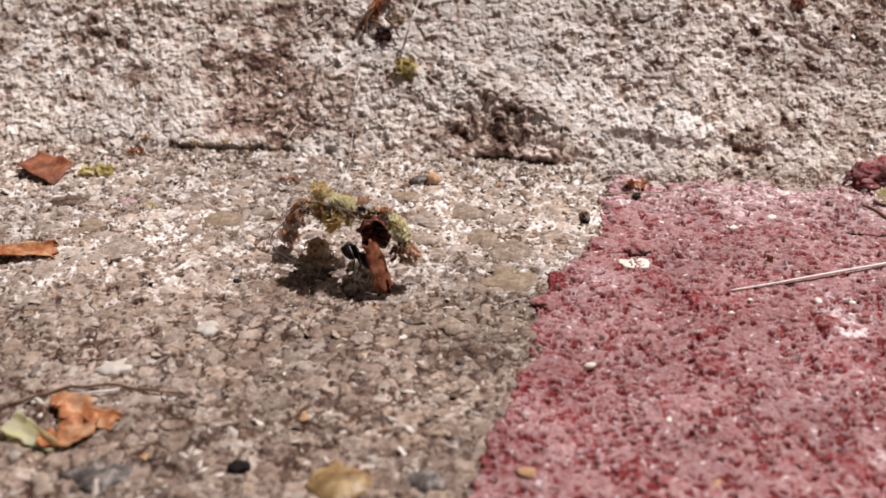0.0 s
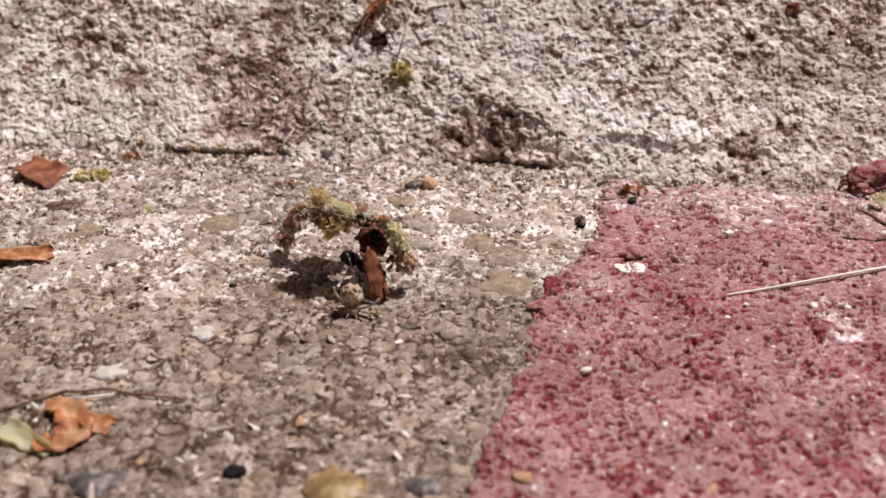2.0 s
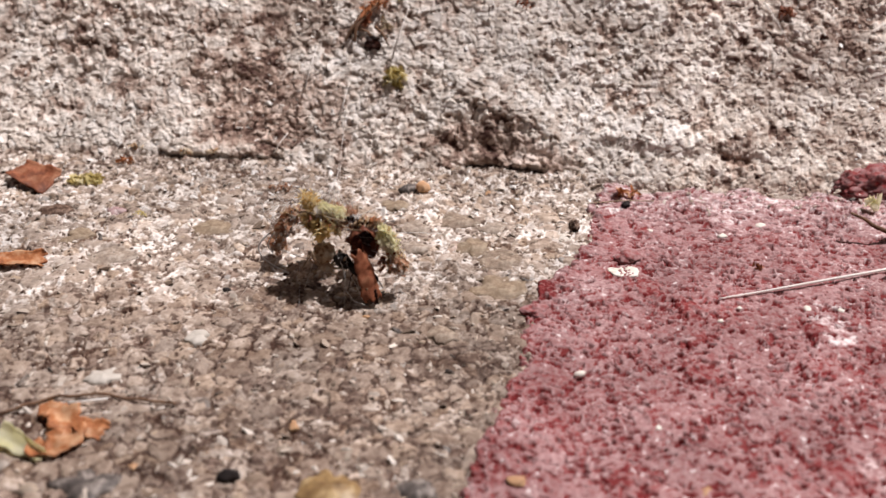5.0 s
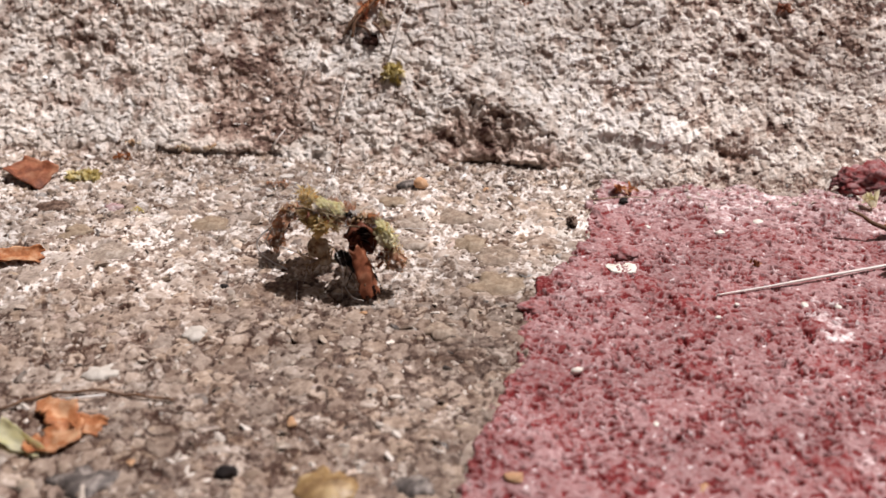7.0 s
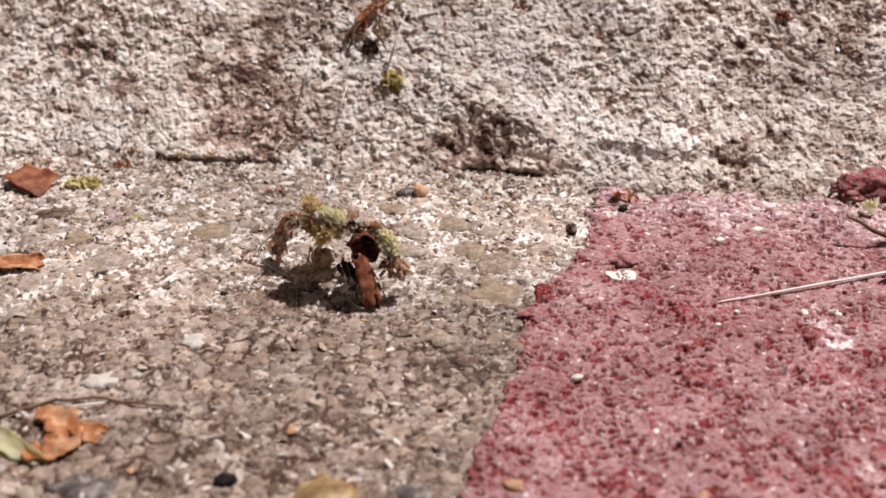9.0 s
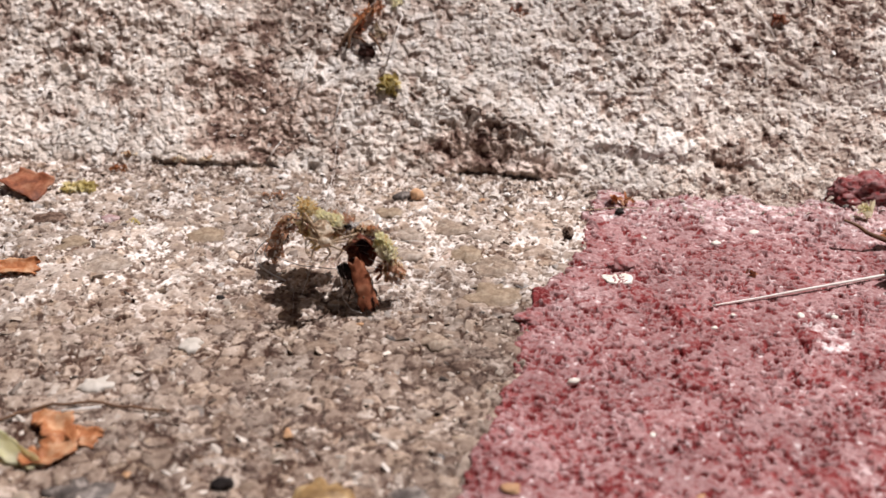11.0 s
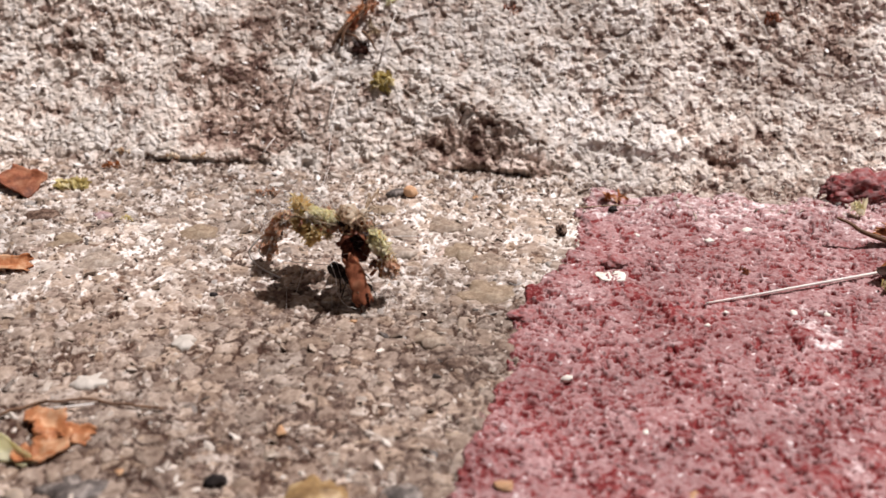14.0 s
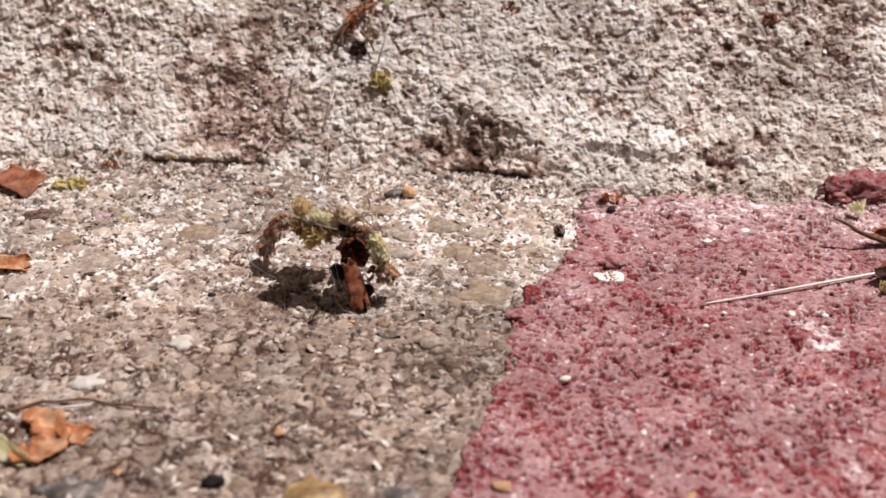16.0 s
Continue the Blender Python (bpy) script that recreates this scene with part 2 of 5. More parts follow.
def fade(a, b, wide, tall):
    """1 over the close patch, 0 far from it: fine relief is only worked out close by."""
    return (1 - smooth(np.abs(a), wide, wide * 1.6)) * (1 - smooth(np.abs(b), tall, tall * 1.6))


def red_edge(y):
    """x of the worn edge of the red paint, along y."""
    line = np.interp(y, [-400, -32, -22.3, -16.7, -10.5, -5.4, -2.7, 1.1, 7.2, 400], [-120, 1.2, 4.3, 6.5, 7.3, 8.9, 10.8, 13.4, 14.3, 140])
    return line + 0.55 * fbm(y * 1.0, y * 0 + 3.3, 2.2, 71, 4)


def shards(x, y, size, seed, stretch=0.9):
    """Packed angular chips, each drawn out its own way: depth inside the chip (0 at the joint), its own random number, its slanting face."""
    x, y = x / size, y / size
    i, j = np.floor(x), np.floor(y)
    f1 = np.full(x.shape, 9.0)
    f2 = np.full(x.shape, 9.0)
    own = np.zeros(x.shape)
    tilt = np.zeros(x.shape)
    for di in (-1, 0, 1):
        for dj in (-1, 0, 1):
            a, b = i + di, j + dj
            dx = a + 0.1 + 0.8 * lattice(a, b, seed) - x
            dy = b + 0.1 + 0.8 * lattice(a, b, seed + 1) - y
            way = 6.2832 * lattice(a, b, seed + 4)
            c, s = np.cos(way), np.sin(way)
            p, q = dx * c + dy * s, dy * c - dx * s
            k = 1 + stretch * lattice(a, b, seed + 3)
            d = np.maximum(np.abs(p) / k, np.abs(q) * k) * 0.55 + np.sqrt((p / k) ** 2 + (q * k) ** 2) * 0.45
            near = d < f1
            f2 = np.where(near, f1, np.minimum(f2, d))
            lean = 6.2832 * lattice(a, b, seed + 5)
            tilt = np.where(near, dx * np.cos(lean) + dy * np.sin(lean), tilt)
            own = np.where(near, lattice(a, b, seed + 2), own)
            f1 = np.where(near, d, f1)
    return f2 - f1, own, tilt


def other(own, k):
    """A second random number from a chip's own."""
    return (own * k) % 1


# the large flat stones of the concrete: x, y, half length, half width, turn
SLABS = [(5.2, -6.1, 3.0, 2.2, 8), (-36.3, 7.2, 1.8, 1.2, 20), (-29.4, -0.9, 2.4, 1.8, 30), (-21.2, 4.3, 2.1, 1.6, 5), (1.8, 5.3, 1.7, 1.6, 20),
         (-2.1, 4.1, 1.3, 1.7, 40), (3.0, 0.9, 1.6, 1.6, 0), (5.6, -1.6, 1.7, 2.0, 60), (5.0, 4.1, 1.3, 1.0, 15), (-33.0, 2.6, 1.9, 0.9, 25), (-8.0, 6.4, 1.2, 1.0, 70),
         (-2.2, 0.6, 1.2, 1.1, 0), (-4.2, 8.1, 1.3, 1.3, 30), (0.1, -13.0, 1.2, 1.7, 80)]


def stone_beds(x, y):
    """1 where a large flat stone lies in the concrete."""
    total = np.zeros(np.shape(x))
    for a, b, rx, ry, way in SLABS:
        total = np.maximum(total, 1 - smooth(np.hypot((x - a) / rx, (y - b) / ry), 0.75, 1.05))
    return total


def ground_relief(x, y):
    wx, wy = fbm(x, y, 0.9, 5, 3), fbm(x, y, 0.9, 8, 3)
    xw, yw = x + 0.30 * wx, y + 0.30 * wy
    mortar = smooth(y - (9.0 - 0.06 * x) + 2.5 * swell(x, y, 5, 8), 0, 6)
    front = 1 - smooth(y + 2.0 * swell(x, y, 6, 9), -14, -4)
    d1, own1, lean1 = grains(x + 0.45 * wx, (y + 0.45 * wy) * 1.15, 1.9, 11)
    d2, own2, lean2 = shards(xw + 5, yw, 1.15, 21)
    d3, own3, lean3 = shards(x + 0.16 * wx - 3, y + 0.16 * wy, 0.45, 25)
    d4, own4, lean4 = shards(x + 4, y, 0.24, 29)
    # flat worn stones, angular chips, a pale sandy bed with crumbs, brown soil and painted shade in the hollows
    stone = smooth(own1 + 0.20 * front, 0.70, 0.72) * smooth(d1 + 0.10 * fbm(x, y, 0.5, 16, 2), 0.08, 0.15) * (1 - mortar)
    chip = smooth(own2 + 0.30 * front - 0.1 * mortar, 0.50, 0.52) * smooth(d2 + 0.08 * fbm(x, y, 0.3, 17, 2), 0.05, 0.12) * (1 - stone)
    open_bed = (1 - stone) * (1 - chip)
    patchy = smooth(fbm(x, y * 1.3, 4.0, 61, 3), -0.15, 0.35)
    cracks = 1 - smooth(np.abs(fbm(x, y, 2.0, 65, 4)), 0.02, 0.085 + 0.09 * patchy)
    soil_shade = cracks * (1 - 0.75 * stone) * smooth(fbm(x + 9, y, 2.4, 67, 2), -0.2, 0.25) * np.clip(0.30 + 0.6 * front + 0.35 * patchy, 0, 1)
    soil_shade = np.maximum(soil_shade, (1 - smooth(d2 + 0.06 * fbm(x, y, 0.4, 68, 2), 0.02, 0.10)) * (1 - stone) * (0.3 + 0.7 * patchy) * (0.14 + 0.95 * front))
    pores = smooth(fbm(xw, yw, 0.55, 33, 3), 0.24, 0.34) * (1 - stone) * (0.35 + 0.65 * mortar)
    bed = 0.30 * fbm(x, y, 11, 41, 3) + 0.12 * fbm(x, y, 2.0, 45, 2)
    middle = smooth(y, -15, -7) * (1 - smooth(y, 13, 17))
    seam = np.abs(fbm(xw, yw, 1.3, 73, 3))
    veins = (1 - smooth(seam, 0.03, 0.085 + 0.05 * own4)) * middle * (1 - 0.85 * stone) * smooth(fbm(x, y, 2.6, 75, 2), -0.35, 0.15)
    grit = smooth(d3, 0.0, 0.2) * (0.10 * own3 + 0.20 * lean3) + 0.05 * smooth(d4, 0, 0.2) * own4
    h = bed + open_bed * (1 + 0.4 * mortar) * grit + chip * (0.05 + 0.10 * other(own2, 5.1) + 0.22 * lean2 + 0.25 * grit) + stone * (0.12 + 0.10 * lean1 + 0.12 * grit + 0.10 * smooth(d1, 0.1, 0.5))
    h = h - 0.12 * soil_shade - 0.22 * pores + 0.10 * veins
    bedded = stone_beds(x, y)
    h = h * (1 - 0.7 * bedded) - 0.10 * bedded
    # colours: cream and white crumbs between tan and grey chips
    a3, a2, a1 = other(own3, 5.7), other(own2, 7.13), other(own1, 9.7)
    crumb = np.interp(a3, [0, 0.05, 0.06, 0.22, 0.30, 0.50, 0.58, 1.0], [0.02, 0.04, 0.20, 0.30, 0.46, 0.53, 0.74, 0.90]) + 0.20 * (own4 - 0.5)
    crumb = crumb - 0.38 * front * smooth(a3, 0.45, 0.6)
    face = 0.31 + 0.42 * a2 ** 1.3 + 0.16 * (own4 - 0.5) + 0.24 * (a3 - 0.5) - 0.03 * front
    slab = 0.36 + 0.20 * a1 + 0.02 * front + 0.12 * (own4 - 0.5) + 0.14 * (a3 - 0.5) + 0.16 * fbm(x, y, 0.9, 56, 3)
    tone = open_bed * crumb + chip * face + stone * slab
    tone = tone + 0.07 * fbm(x, y, 3.5, 57, 3) + 0.06 * smooth(y, -18, 4) - 0.05 * front + 0.04 * middle - 0.07 * mortar + 0.26 * veins * (1 - soil_shade)
    # first dark spot: the bundle's outer shadow and brown soil, put into the colour
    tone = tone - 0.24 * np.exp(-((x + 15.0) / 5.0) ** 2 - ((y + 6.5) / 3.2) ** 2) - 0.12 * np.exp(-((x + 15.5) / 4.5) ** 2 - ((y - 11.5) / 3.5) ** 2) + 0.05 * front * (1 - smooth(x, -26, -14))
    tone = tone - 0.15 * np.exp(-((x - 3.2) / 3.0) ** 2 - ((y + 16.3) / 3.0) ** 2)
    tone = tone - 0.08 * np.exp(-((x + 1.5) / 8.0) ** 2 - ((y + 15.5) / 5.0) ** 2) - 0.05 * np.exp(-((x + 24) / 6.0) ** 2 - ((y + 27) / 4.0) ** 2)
    # crevices and pores darkened in colour: brown soil, and shade painted in
    tone = tone * (1 - soil_shade) - 0.08 * soil_shade - 0.35 * pores
    tone = np.where((own3 > 0.985) & (stone < 0.3), 0.95 - 0.3 * front, tone)
    tone = tone - 0.16 * (1 - smooth(d1, 0.02, 0.09)) * front - 0.10 * (1 - smooth(d3, 0.0, 0.06)) * front
    tone = np.where(other(own3, 17.3) < 0.05 * front, 0.10, tone)
    tone = tone + 0.10 * front * (other(own3, 23.9) - 0.45)
    tone = np.where(other(own4, 9.1) < 0.030 + 0.05 * mortar, 0.06, tone)
    hue = np.where(stone > 0.5, 0.20 + 0.55 * other(own1, 13.1), np.where(chip > 0.5, 0.10 + 0.90 * other(own2, 3.3), 0.52 + 0.30 * other(own3, 11.7)))
    # brown tint in the crevices also stands for warm shade
    return h, tone, hue * (1 - smooth(soil_shade, 0.3, 0.6))


def red_relief(x, y):
    wx, wy = fbm(x, y, 0.6, 105, 3), fbm(x, y, 0.6, 108, 3)
    xw, yw = x + 0.34 * wx, y + 0.34 * wy
    d1, own1, lean1 = grains(x + 0.8 * wx, y + 0.8 * wy, 2.4, 111)
    d2, own2, lean2 = shards(xw * 0.85 + 3, yw * 1.35, 0.85, 121, 0.9)
    d3, own3, lean3 = shards(xw * 0.85 - 3, yw * 1.35, 0.46, 125, 0.9)
    d4, own4, lean4 = shards(x + 4, y, 0.25, 129)
    busy = smooth(fbm(x, y, 3.2, 131, 3), -0.45, 0.45)
    rub, rub2 = fbm(x, y, 0.9, 151, 3), fbm(x, y, 0.28, 155, 3)
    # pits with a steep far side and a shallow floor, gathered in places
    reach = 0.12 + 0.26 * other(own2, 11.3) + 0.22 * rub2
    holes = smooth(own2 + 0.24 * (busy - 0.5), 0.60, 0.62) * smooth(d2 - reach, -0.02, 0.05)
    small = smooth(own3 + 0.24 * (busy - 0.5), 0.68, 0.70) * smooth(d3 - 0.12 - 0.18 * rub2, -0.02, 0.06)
    lumps = smooth(d1, 0.06, 0.35) * smooth(own1, 0.84, 0.87)
    h = 0.24 * fbm(x, y, 9, 141, 3) + 0.17 * fbm(x, y, 2.4, 145, 3) + 0.20 * lumps + 0.03 * rub + 0.025 * rub2
    h = h + 0.03 * smooth(d3, 0.0, 0.2) * lean3 + 0.03 * smooth(d4, 0, 0.2) * (own4 + 2 * lean4)
    h = h - (0.33 + 0.26 * lean2) * holes * (1 - 0.6 * lumps) - (0.19 + 0.25 * lean3) * small * (1 - 0.6 * lumps)
    dusty = smooth(fbm(x, y, 4.0, 161, 4), -0.35, 0.40)
    bold = smooth(fbm(x + 7, y, 1.5, 163, 4), 0.10, 0.40)
    tone = 0.493 + 0.06 * dusty + 0.05 * rub + 0.08 * rub2 + 0.09 * (own3 - 0.5) + 0.22 * (own4 - 0.5) - 0.04 * bold - 0.08 * lumps
    # pit floors also darkened in colour: dirt plus their shade painted in
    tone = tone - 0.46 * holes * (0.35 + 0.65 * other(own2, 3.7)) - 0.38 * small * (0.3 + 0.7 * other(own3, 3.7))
    # pale rims and random pale flecks paint in edge light and glints
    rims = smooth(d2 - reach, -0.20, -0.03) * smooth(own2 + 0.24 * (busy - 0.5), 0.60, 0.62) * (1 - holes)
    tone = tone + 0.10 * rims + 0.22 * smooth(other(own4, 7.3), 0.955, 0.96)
    tone = np.where(other(own4, 7.3) > 0.9945, tone + 0.25, tone)
    dust = smooth(y - (3.5 - 0.09 * x) + 2.5 * swell(x, y, 3, 8), 0, 7)
    tone = tone + 0.36 * dust * (0.15 + 0.85 * other(own3, 5.3))
    bare = smooth(fbm(x + 40, y, 2.2, 171, 4), 0.48, 0.58) * smooth(own3, 0.3, 0.5) * 0.7
    bare = np.maximum(bare, 0.55 * smooth(1.5 - np.hypot((x - 12.4) / 2.0, (y + 6.8) / 1.6) + 0.5 * rub, 0, 0.5) * (0.5 + 0.5 * own4))
    spill = smooth(1.2 - np.hypot((x - 32.4) / 1.3, (y + 12.4) / 1.8) + 1.6 * rub + 0.5 * rub2, 0.2, 0.4)
    bare = np.maximum(bare, spill * (0.25 + 0.75 * smooth(np.abs(rub), 0.05, 0.15)))
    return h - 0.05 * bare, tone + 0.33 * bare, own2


def height(x, y):
    """Height in millimetres of what one could stand on at (x, y)."""
    a, b = np.array([float(x)]), np.array([float(y)])
    if a[0] > red_edge(b)[0] + 0.4:
        return float(red_relief(a, b)[0][0]) + 0.35
    return float(ground_relief(a, b)[0][0])


def sheet(name, xs, ys, place, material, keep=None):
    """A mesh over the grid xs x ys (millimetres); place gives the points and their tone."""
    gx, gy = np.meshgrid(xs, ys)
    co, tone, hue = place(gx, gy)
    ny, nx = gx.shape
    idx = np.arange(nx * ny).reshape(ny, nx)
    quads = np.stack([idx[:-1, :-1], idx[:-1, 1:], idx[1:, 1:], idx[1:, :-1]], -1).reshape(-1, 4)
    if keep is not None:
        ok = keep(gx, gy)
        q = (ok[:-1, :-1] | ok[:-1, 1:] | ok[1:, 1:] | ok[1:, :-1]).reshape(-1)
        quads = quads[q]
        used = np.unique(quads)
        back = np.full(nx * ny, -1)
        back[used] = np.arange(len(used))
        quads = back[quads]
        co, tone, hue = co.reshape(-1, 3)[used], tone.reshape(-1)[used], hue.reshape(-1)[used]
    co = (co.reshape(-1, 3) * MM).astype(np.float32)
    me = bpy.data.meshes.new(name)
    me.vertices.add(len(co))
    me.vertices.foreach_set("co", co.ravel())
    me.loops.add(quads.size)
    me.loops.foreach_set("vertex_index", quads.ravel().astype(np.int32))
    me.polygons.add(len(quads))
    me.polygons.foreach_set("loop_start", np.arange(0, quads.size, 4, dtype=np.int32))
    me.polygons.foreach_set("use_smooth", np.ones(len(quads), dtype=bool))
    me.update(calc_edges=True)
    for key, values in (("tone", tone), ("hue", hue)):
        layer = me.attributes.new(key, "FLOAT", "POINT")
        layer.data.foreach_set("value", np.clip(values, 0, 1).ravel().astype(np.float32))
    me.materials.append(material)
    return new(name, me)


def spread(lo, hi, step, out_lo, out_hi):
    """Even steps from lo to hi, then steps that grow out to the far limits."""
    core = np.arange(lo, hi + step / 2, step)
    far_hi, far_lo = [], []
    s, p = step, core[-1]
    while p < out_hi:
        s *= 1.5
        p = min(p + s, out_hi)
        far_hi.append(p)
    s, p = step, core[0]
    while p > out_lo:
        s *= 1.5
        p = max(p - s, out_lo)
        far_lo.append(p)
    return np.array(far_lo[::-1] + list(core) + far_hi)


# ---------------------------------------------------------------- ground, paint, wall
STEP = 0.09


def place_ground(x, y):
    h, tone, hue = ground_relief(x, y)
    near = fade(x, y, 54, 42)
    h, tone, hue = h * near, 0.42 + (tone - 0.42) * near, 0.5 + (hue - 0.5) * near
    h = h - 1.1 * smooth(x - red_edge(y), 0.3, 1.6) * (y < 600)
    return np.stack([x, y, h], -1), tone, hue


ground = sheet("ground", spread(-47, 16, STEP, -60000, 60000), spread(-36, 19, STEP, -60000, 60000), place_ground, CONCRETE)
tagged(ground, "grey-tan concrete with exposed sand and small stones", "ground", kind="structure")


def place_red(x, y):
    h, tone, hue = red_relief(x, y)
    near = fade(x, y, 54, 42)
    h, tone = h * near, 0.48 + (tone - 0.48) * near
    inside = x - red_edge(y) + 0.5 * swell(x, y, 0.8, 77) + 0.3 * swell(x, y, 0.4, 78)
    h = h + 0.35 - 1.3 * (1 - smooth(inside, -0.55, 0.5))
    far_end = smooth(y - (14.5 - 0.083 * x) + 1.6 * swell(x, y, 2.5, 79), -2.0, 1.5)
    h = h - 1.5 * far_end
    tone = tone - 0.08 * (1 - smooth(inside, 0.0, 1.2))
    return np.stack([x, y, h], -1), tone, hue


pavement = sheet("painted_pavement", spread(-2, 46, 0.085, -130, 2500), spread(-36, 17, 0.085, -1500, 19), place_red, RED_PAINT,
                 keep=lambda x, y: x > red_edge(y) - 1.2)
tagged(pavement, "worn dusty red paint over rough pitted concrete", "painted pavement", kind="structure")

WALL_TURN = radians(-4.75)
LEAN = radians(44)
ALONG = np.array([math.cos(WALL_TURN), math.sin(WALL_TURN), 0.0])
BACK = np.array([-math.sin(WALL_TURN), math.cos(WALL_TURN), 0.0])
UP = np.array([0.0, 0.0, 1.0])
SLOPE = BACK * math.sin(LEAN) + UP * math.cos(LEAN)
OUT = -BACK * math.cos(LEAN) + UP * math.sin(LEAN)
WALL_FOOT = np.array([0.0, 16.0, 0.0])
WALL_HIGH = 150.0


def wall_relief(u, v):
    wu, wv = fbm(u, v, 0.9, 205, 3), fbm(u, v, 0.9, 208, 3)
    uw, vw = u + 0.28 * wu, v + 0.28 * wv
    d1, own1, lean1 = shards(uw, vw, 1.5, 211)
    d2, own2, lean2 = shards(uw + 7, vw, 0.80, 221)
    d3, own3, lean3 = grains(u * 0.8 + 2 + 1.5 * wu, v + 1.5 * wv, 4.6, 231)
    d4, own4, lean4 = shards(u + 3, v, 0.30, 235)
    d5, own5, lean5 = grains(u + 0.5 * wu, v + 0.5 * wv, 0.85, 251)
    coarse = smooth(fbm(u, v, 6, 243, 3), -0.3, 0.4)
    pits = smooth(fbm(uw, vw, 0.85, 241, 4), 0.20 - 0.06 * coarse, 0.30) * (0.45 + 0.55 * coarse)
    h = 0.75 * fbm(u * 0.7, v, 9, 351, 2) + 0.14 * fbm(u, v, 2.6, 355, 3) + 0.35 * smooth(d3, 0, 0.5) * (own3 - 0.3)
    h = h + smooth(d1, 0, 0.15) * (0.06 * own1 + 0.11 * lean1) + smooth(d2, 0, 0.15) * (0.07 * own2 + 0.17 * lean2) + smooth(d4, 0, 0.2) * (0.03 * own4 + 0.08 * lean4)
    h = h - 0.24 * pits + 0.11 * smooth(d5, 0.0, 0.35) * (0.2 + 0.8 * own5)
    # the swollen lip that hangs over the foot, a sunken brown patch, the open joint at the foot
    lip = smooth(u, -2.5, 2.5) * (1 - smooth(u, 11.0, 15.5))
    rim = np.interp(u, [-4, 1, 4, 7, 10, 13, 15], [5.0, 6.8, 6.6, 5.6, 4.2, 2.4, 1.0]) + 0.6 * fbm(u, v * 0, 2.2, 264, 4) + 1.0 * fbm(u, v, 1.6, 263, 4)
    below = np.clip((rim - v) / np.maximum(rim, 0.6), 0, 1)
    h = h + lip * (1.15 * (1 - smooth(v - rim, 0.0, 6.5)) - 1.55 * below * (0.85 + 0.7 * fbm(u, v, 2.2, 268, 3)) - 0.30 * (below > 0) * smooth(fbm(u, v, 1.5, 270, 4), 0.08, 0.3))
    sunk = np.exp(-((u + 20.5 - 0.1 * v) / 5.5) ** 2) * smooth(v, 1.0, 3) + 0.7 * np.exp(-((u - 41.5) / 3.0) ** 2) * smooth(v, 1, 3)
    h = h - 0.8 * sunk
    open_joint = smooth(u, -33, -29) * (1 - smooth(u, -14, -11)) + lip * smooth(u, 0.5, 3) + 0.6 * (1 - smooth(u, -46, -38))
    brink = 0.22 + 0.32 * smooth(u, -33, -28) * (1 - smooth(u, -13, -9)) + 0.30 * lip * smooth(u, 1, 4) + 0.55 * fbm(u, v * 0, 1.3, 262, 4)
    h = h - 1.5 * open_joint * smooth(fbm(u, v * 0 + 3, 2.0, 290, 3), -0.15, 0.1) * (1 - smooth(v, brink - 0.1, brink + 0.1))
    h = h + 0.3 * smooth(u, 13, 21) * (1 - smooth(v, 0.0, 3.0)) * (1 - 0.8 * np.exp(-((u - 35) / 1.6) ** 2))
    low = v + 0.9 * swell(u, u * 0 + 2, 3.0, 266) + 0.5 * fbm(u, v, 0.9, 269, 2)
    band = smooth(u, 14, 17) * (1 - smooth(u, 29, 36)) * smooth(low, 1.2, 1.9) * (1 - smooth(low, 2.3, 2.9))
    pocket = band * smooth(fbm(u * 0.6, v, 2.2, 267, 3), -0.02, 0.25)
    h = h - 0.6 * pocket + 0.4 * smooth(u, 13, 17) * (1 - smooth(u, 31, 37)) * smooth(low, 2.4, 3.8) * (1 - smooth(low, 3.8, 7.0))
    stain = np.exp(-((u + 18.5) / 5) ** 2 - ((v - 4.0) / 3.8) ** 2)
    dirt = smooth(fbm(u + 31, v, 2.6, 281, 4), 0.10, 0.34)
    # under the lip: brown dirt and the overhang's shade, both put into colour
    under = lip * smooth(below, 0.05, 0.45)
    # pits browned and darkened: dirt, and shade painted into the recesses
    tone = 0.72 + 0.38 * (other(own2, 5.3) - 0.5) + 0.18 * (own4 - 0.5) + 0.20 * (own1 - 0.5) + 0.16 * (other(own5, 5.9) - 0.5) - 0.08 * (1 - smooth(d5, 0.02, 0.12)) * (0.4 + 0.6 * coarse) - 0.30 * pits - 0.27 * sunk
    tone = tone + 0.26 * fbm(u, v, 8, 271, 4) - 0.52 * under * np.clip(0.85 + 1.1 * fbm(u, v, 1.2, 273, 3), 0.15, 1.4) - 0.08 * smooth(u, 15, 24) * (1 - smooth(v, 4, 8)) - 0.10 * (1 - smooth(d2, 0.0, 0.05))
    pale = np.exp(-((u - 17) / 11) ** 2) * smooth(v - rim, 0.0, 2.5)
    tone = tone + 0.30 * under * smooth(other(own2, 3.1), 0.62, 0.7)
    # pocket term paints the shade of the recess into the tone
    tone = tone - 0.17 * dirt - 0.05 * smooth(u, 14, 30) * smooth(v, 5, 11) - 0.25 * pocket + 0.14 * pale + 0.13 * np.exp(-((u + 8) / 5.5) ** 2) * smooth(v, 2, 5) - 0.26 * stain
    tone = np.where(other(own4, 7.7) < 0.035, 0.10, tone)
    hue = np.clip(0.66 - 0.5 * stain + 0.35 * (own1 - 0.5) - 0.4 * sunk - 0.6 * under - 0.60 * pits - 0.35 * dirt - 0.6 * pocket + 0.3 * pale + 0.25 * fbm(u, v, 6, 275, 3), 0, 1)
    return h, tone, hue


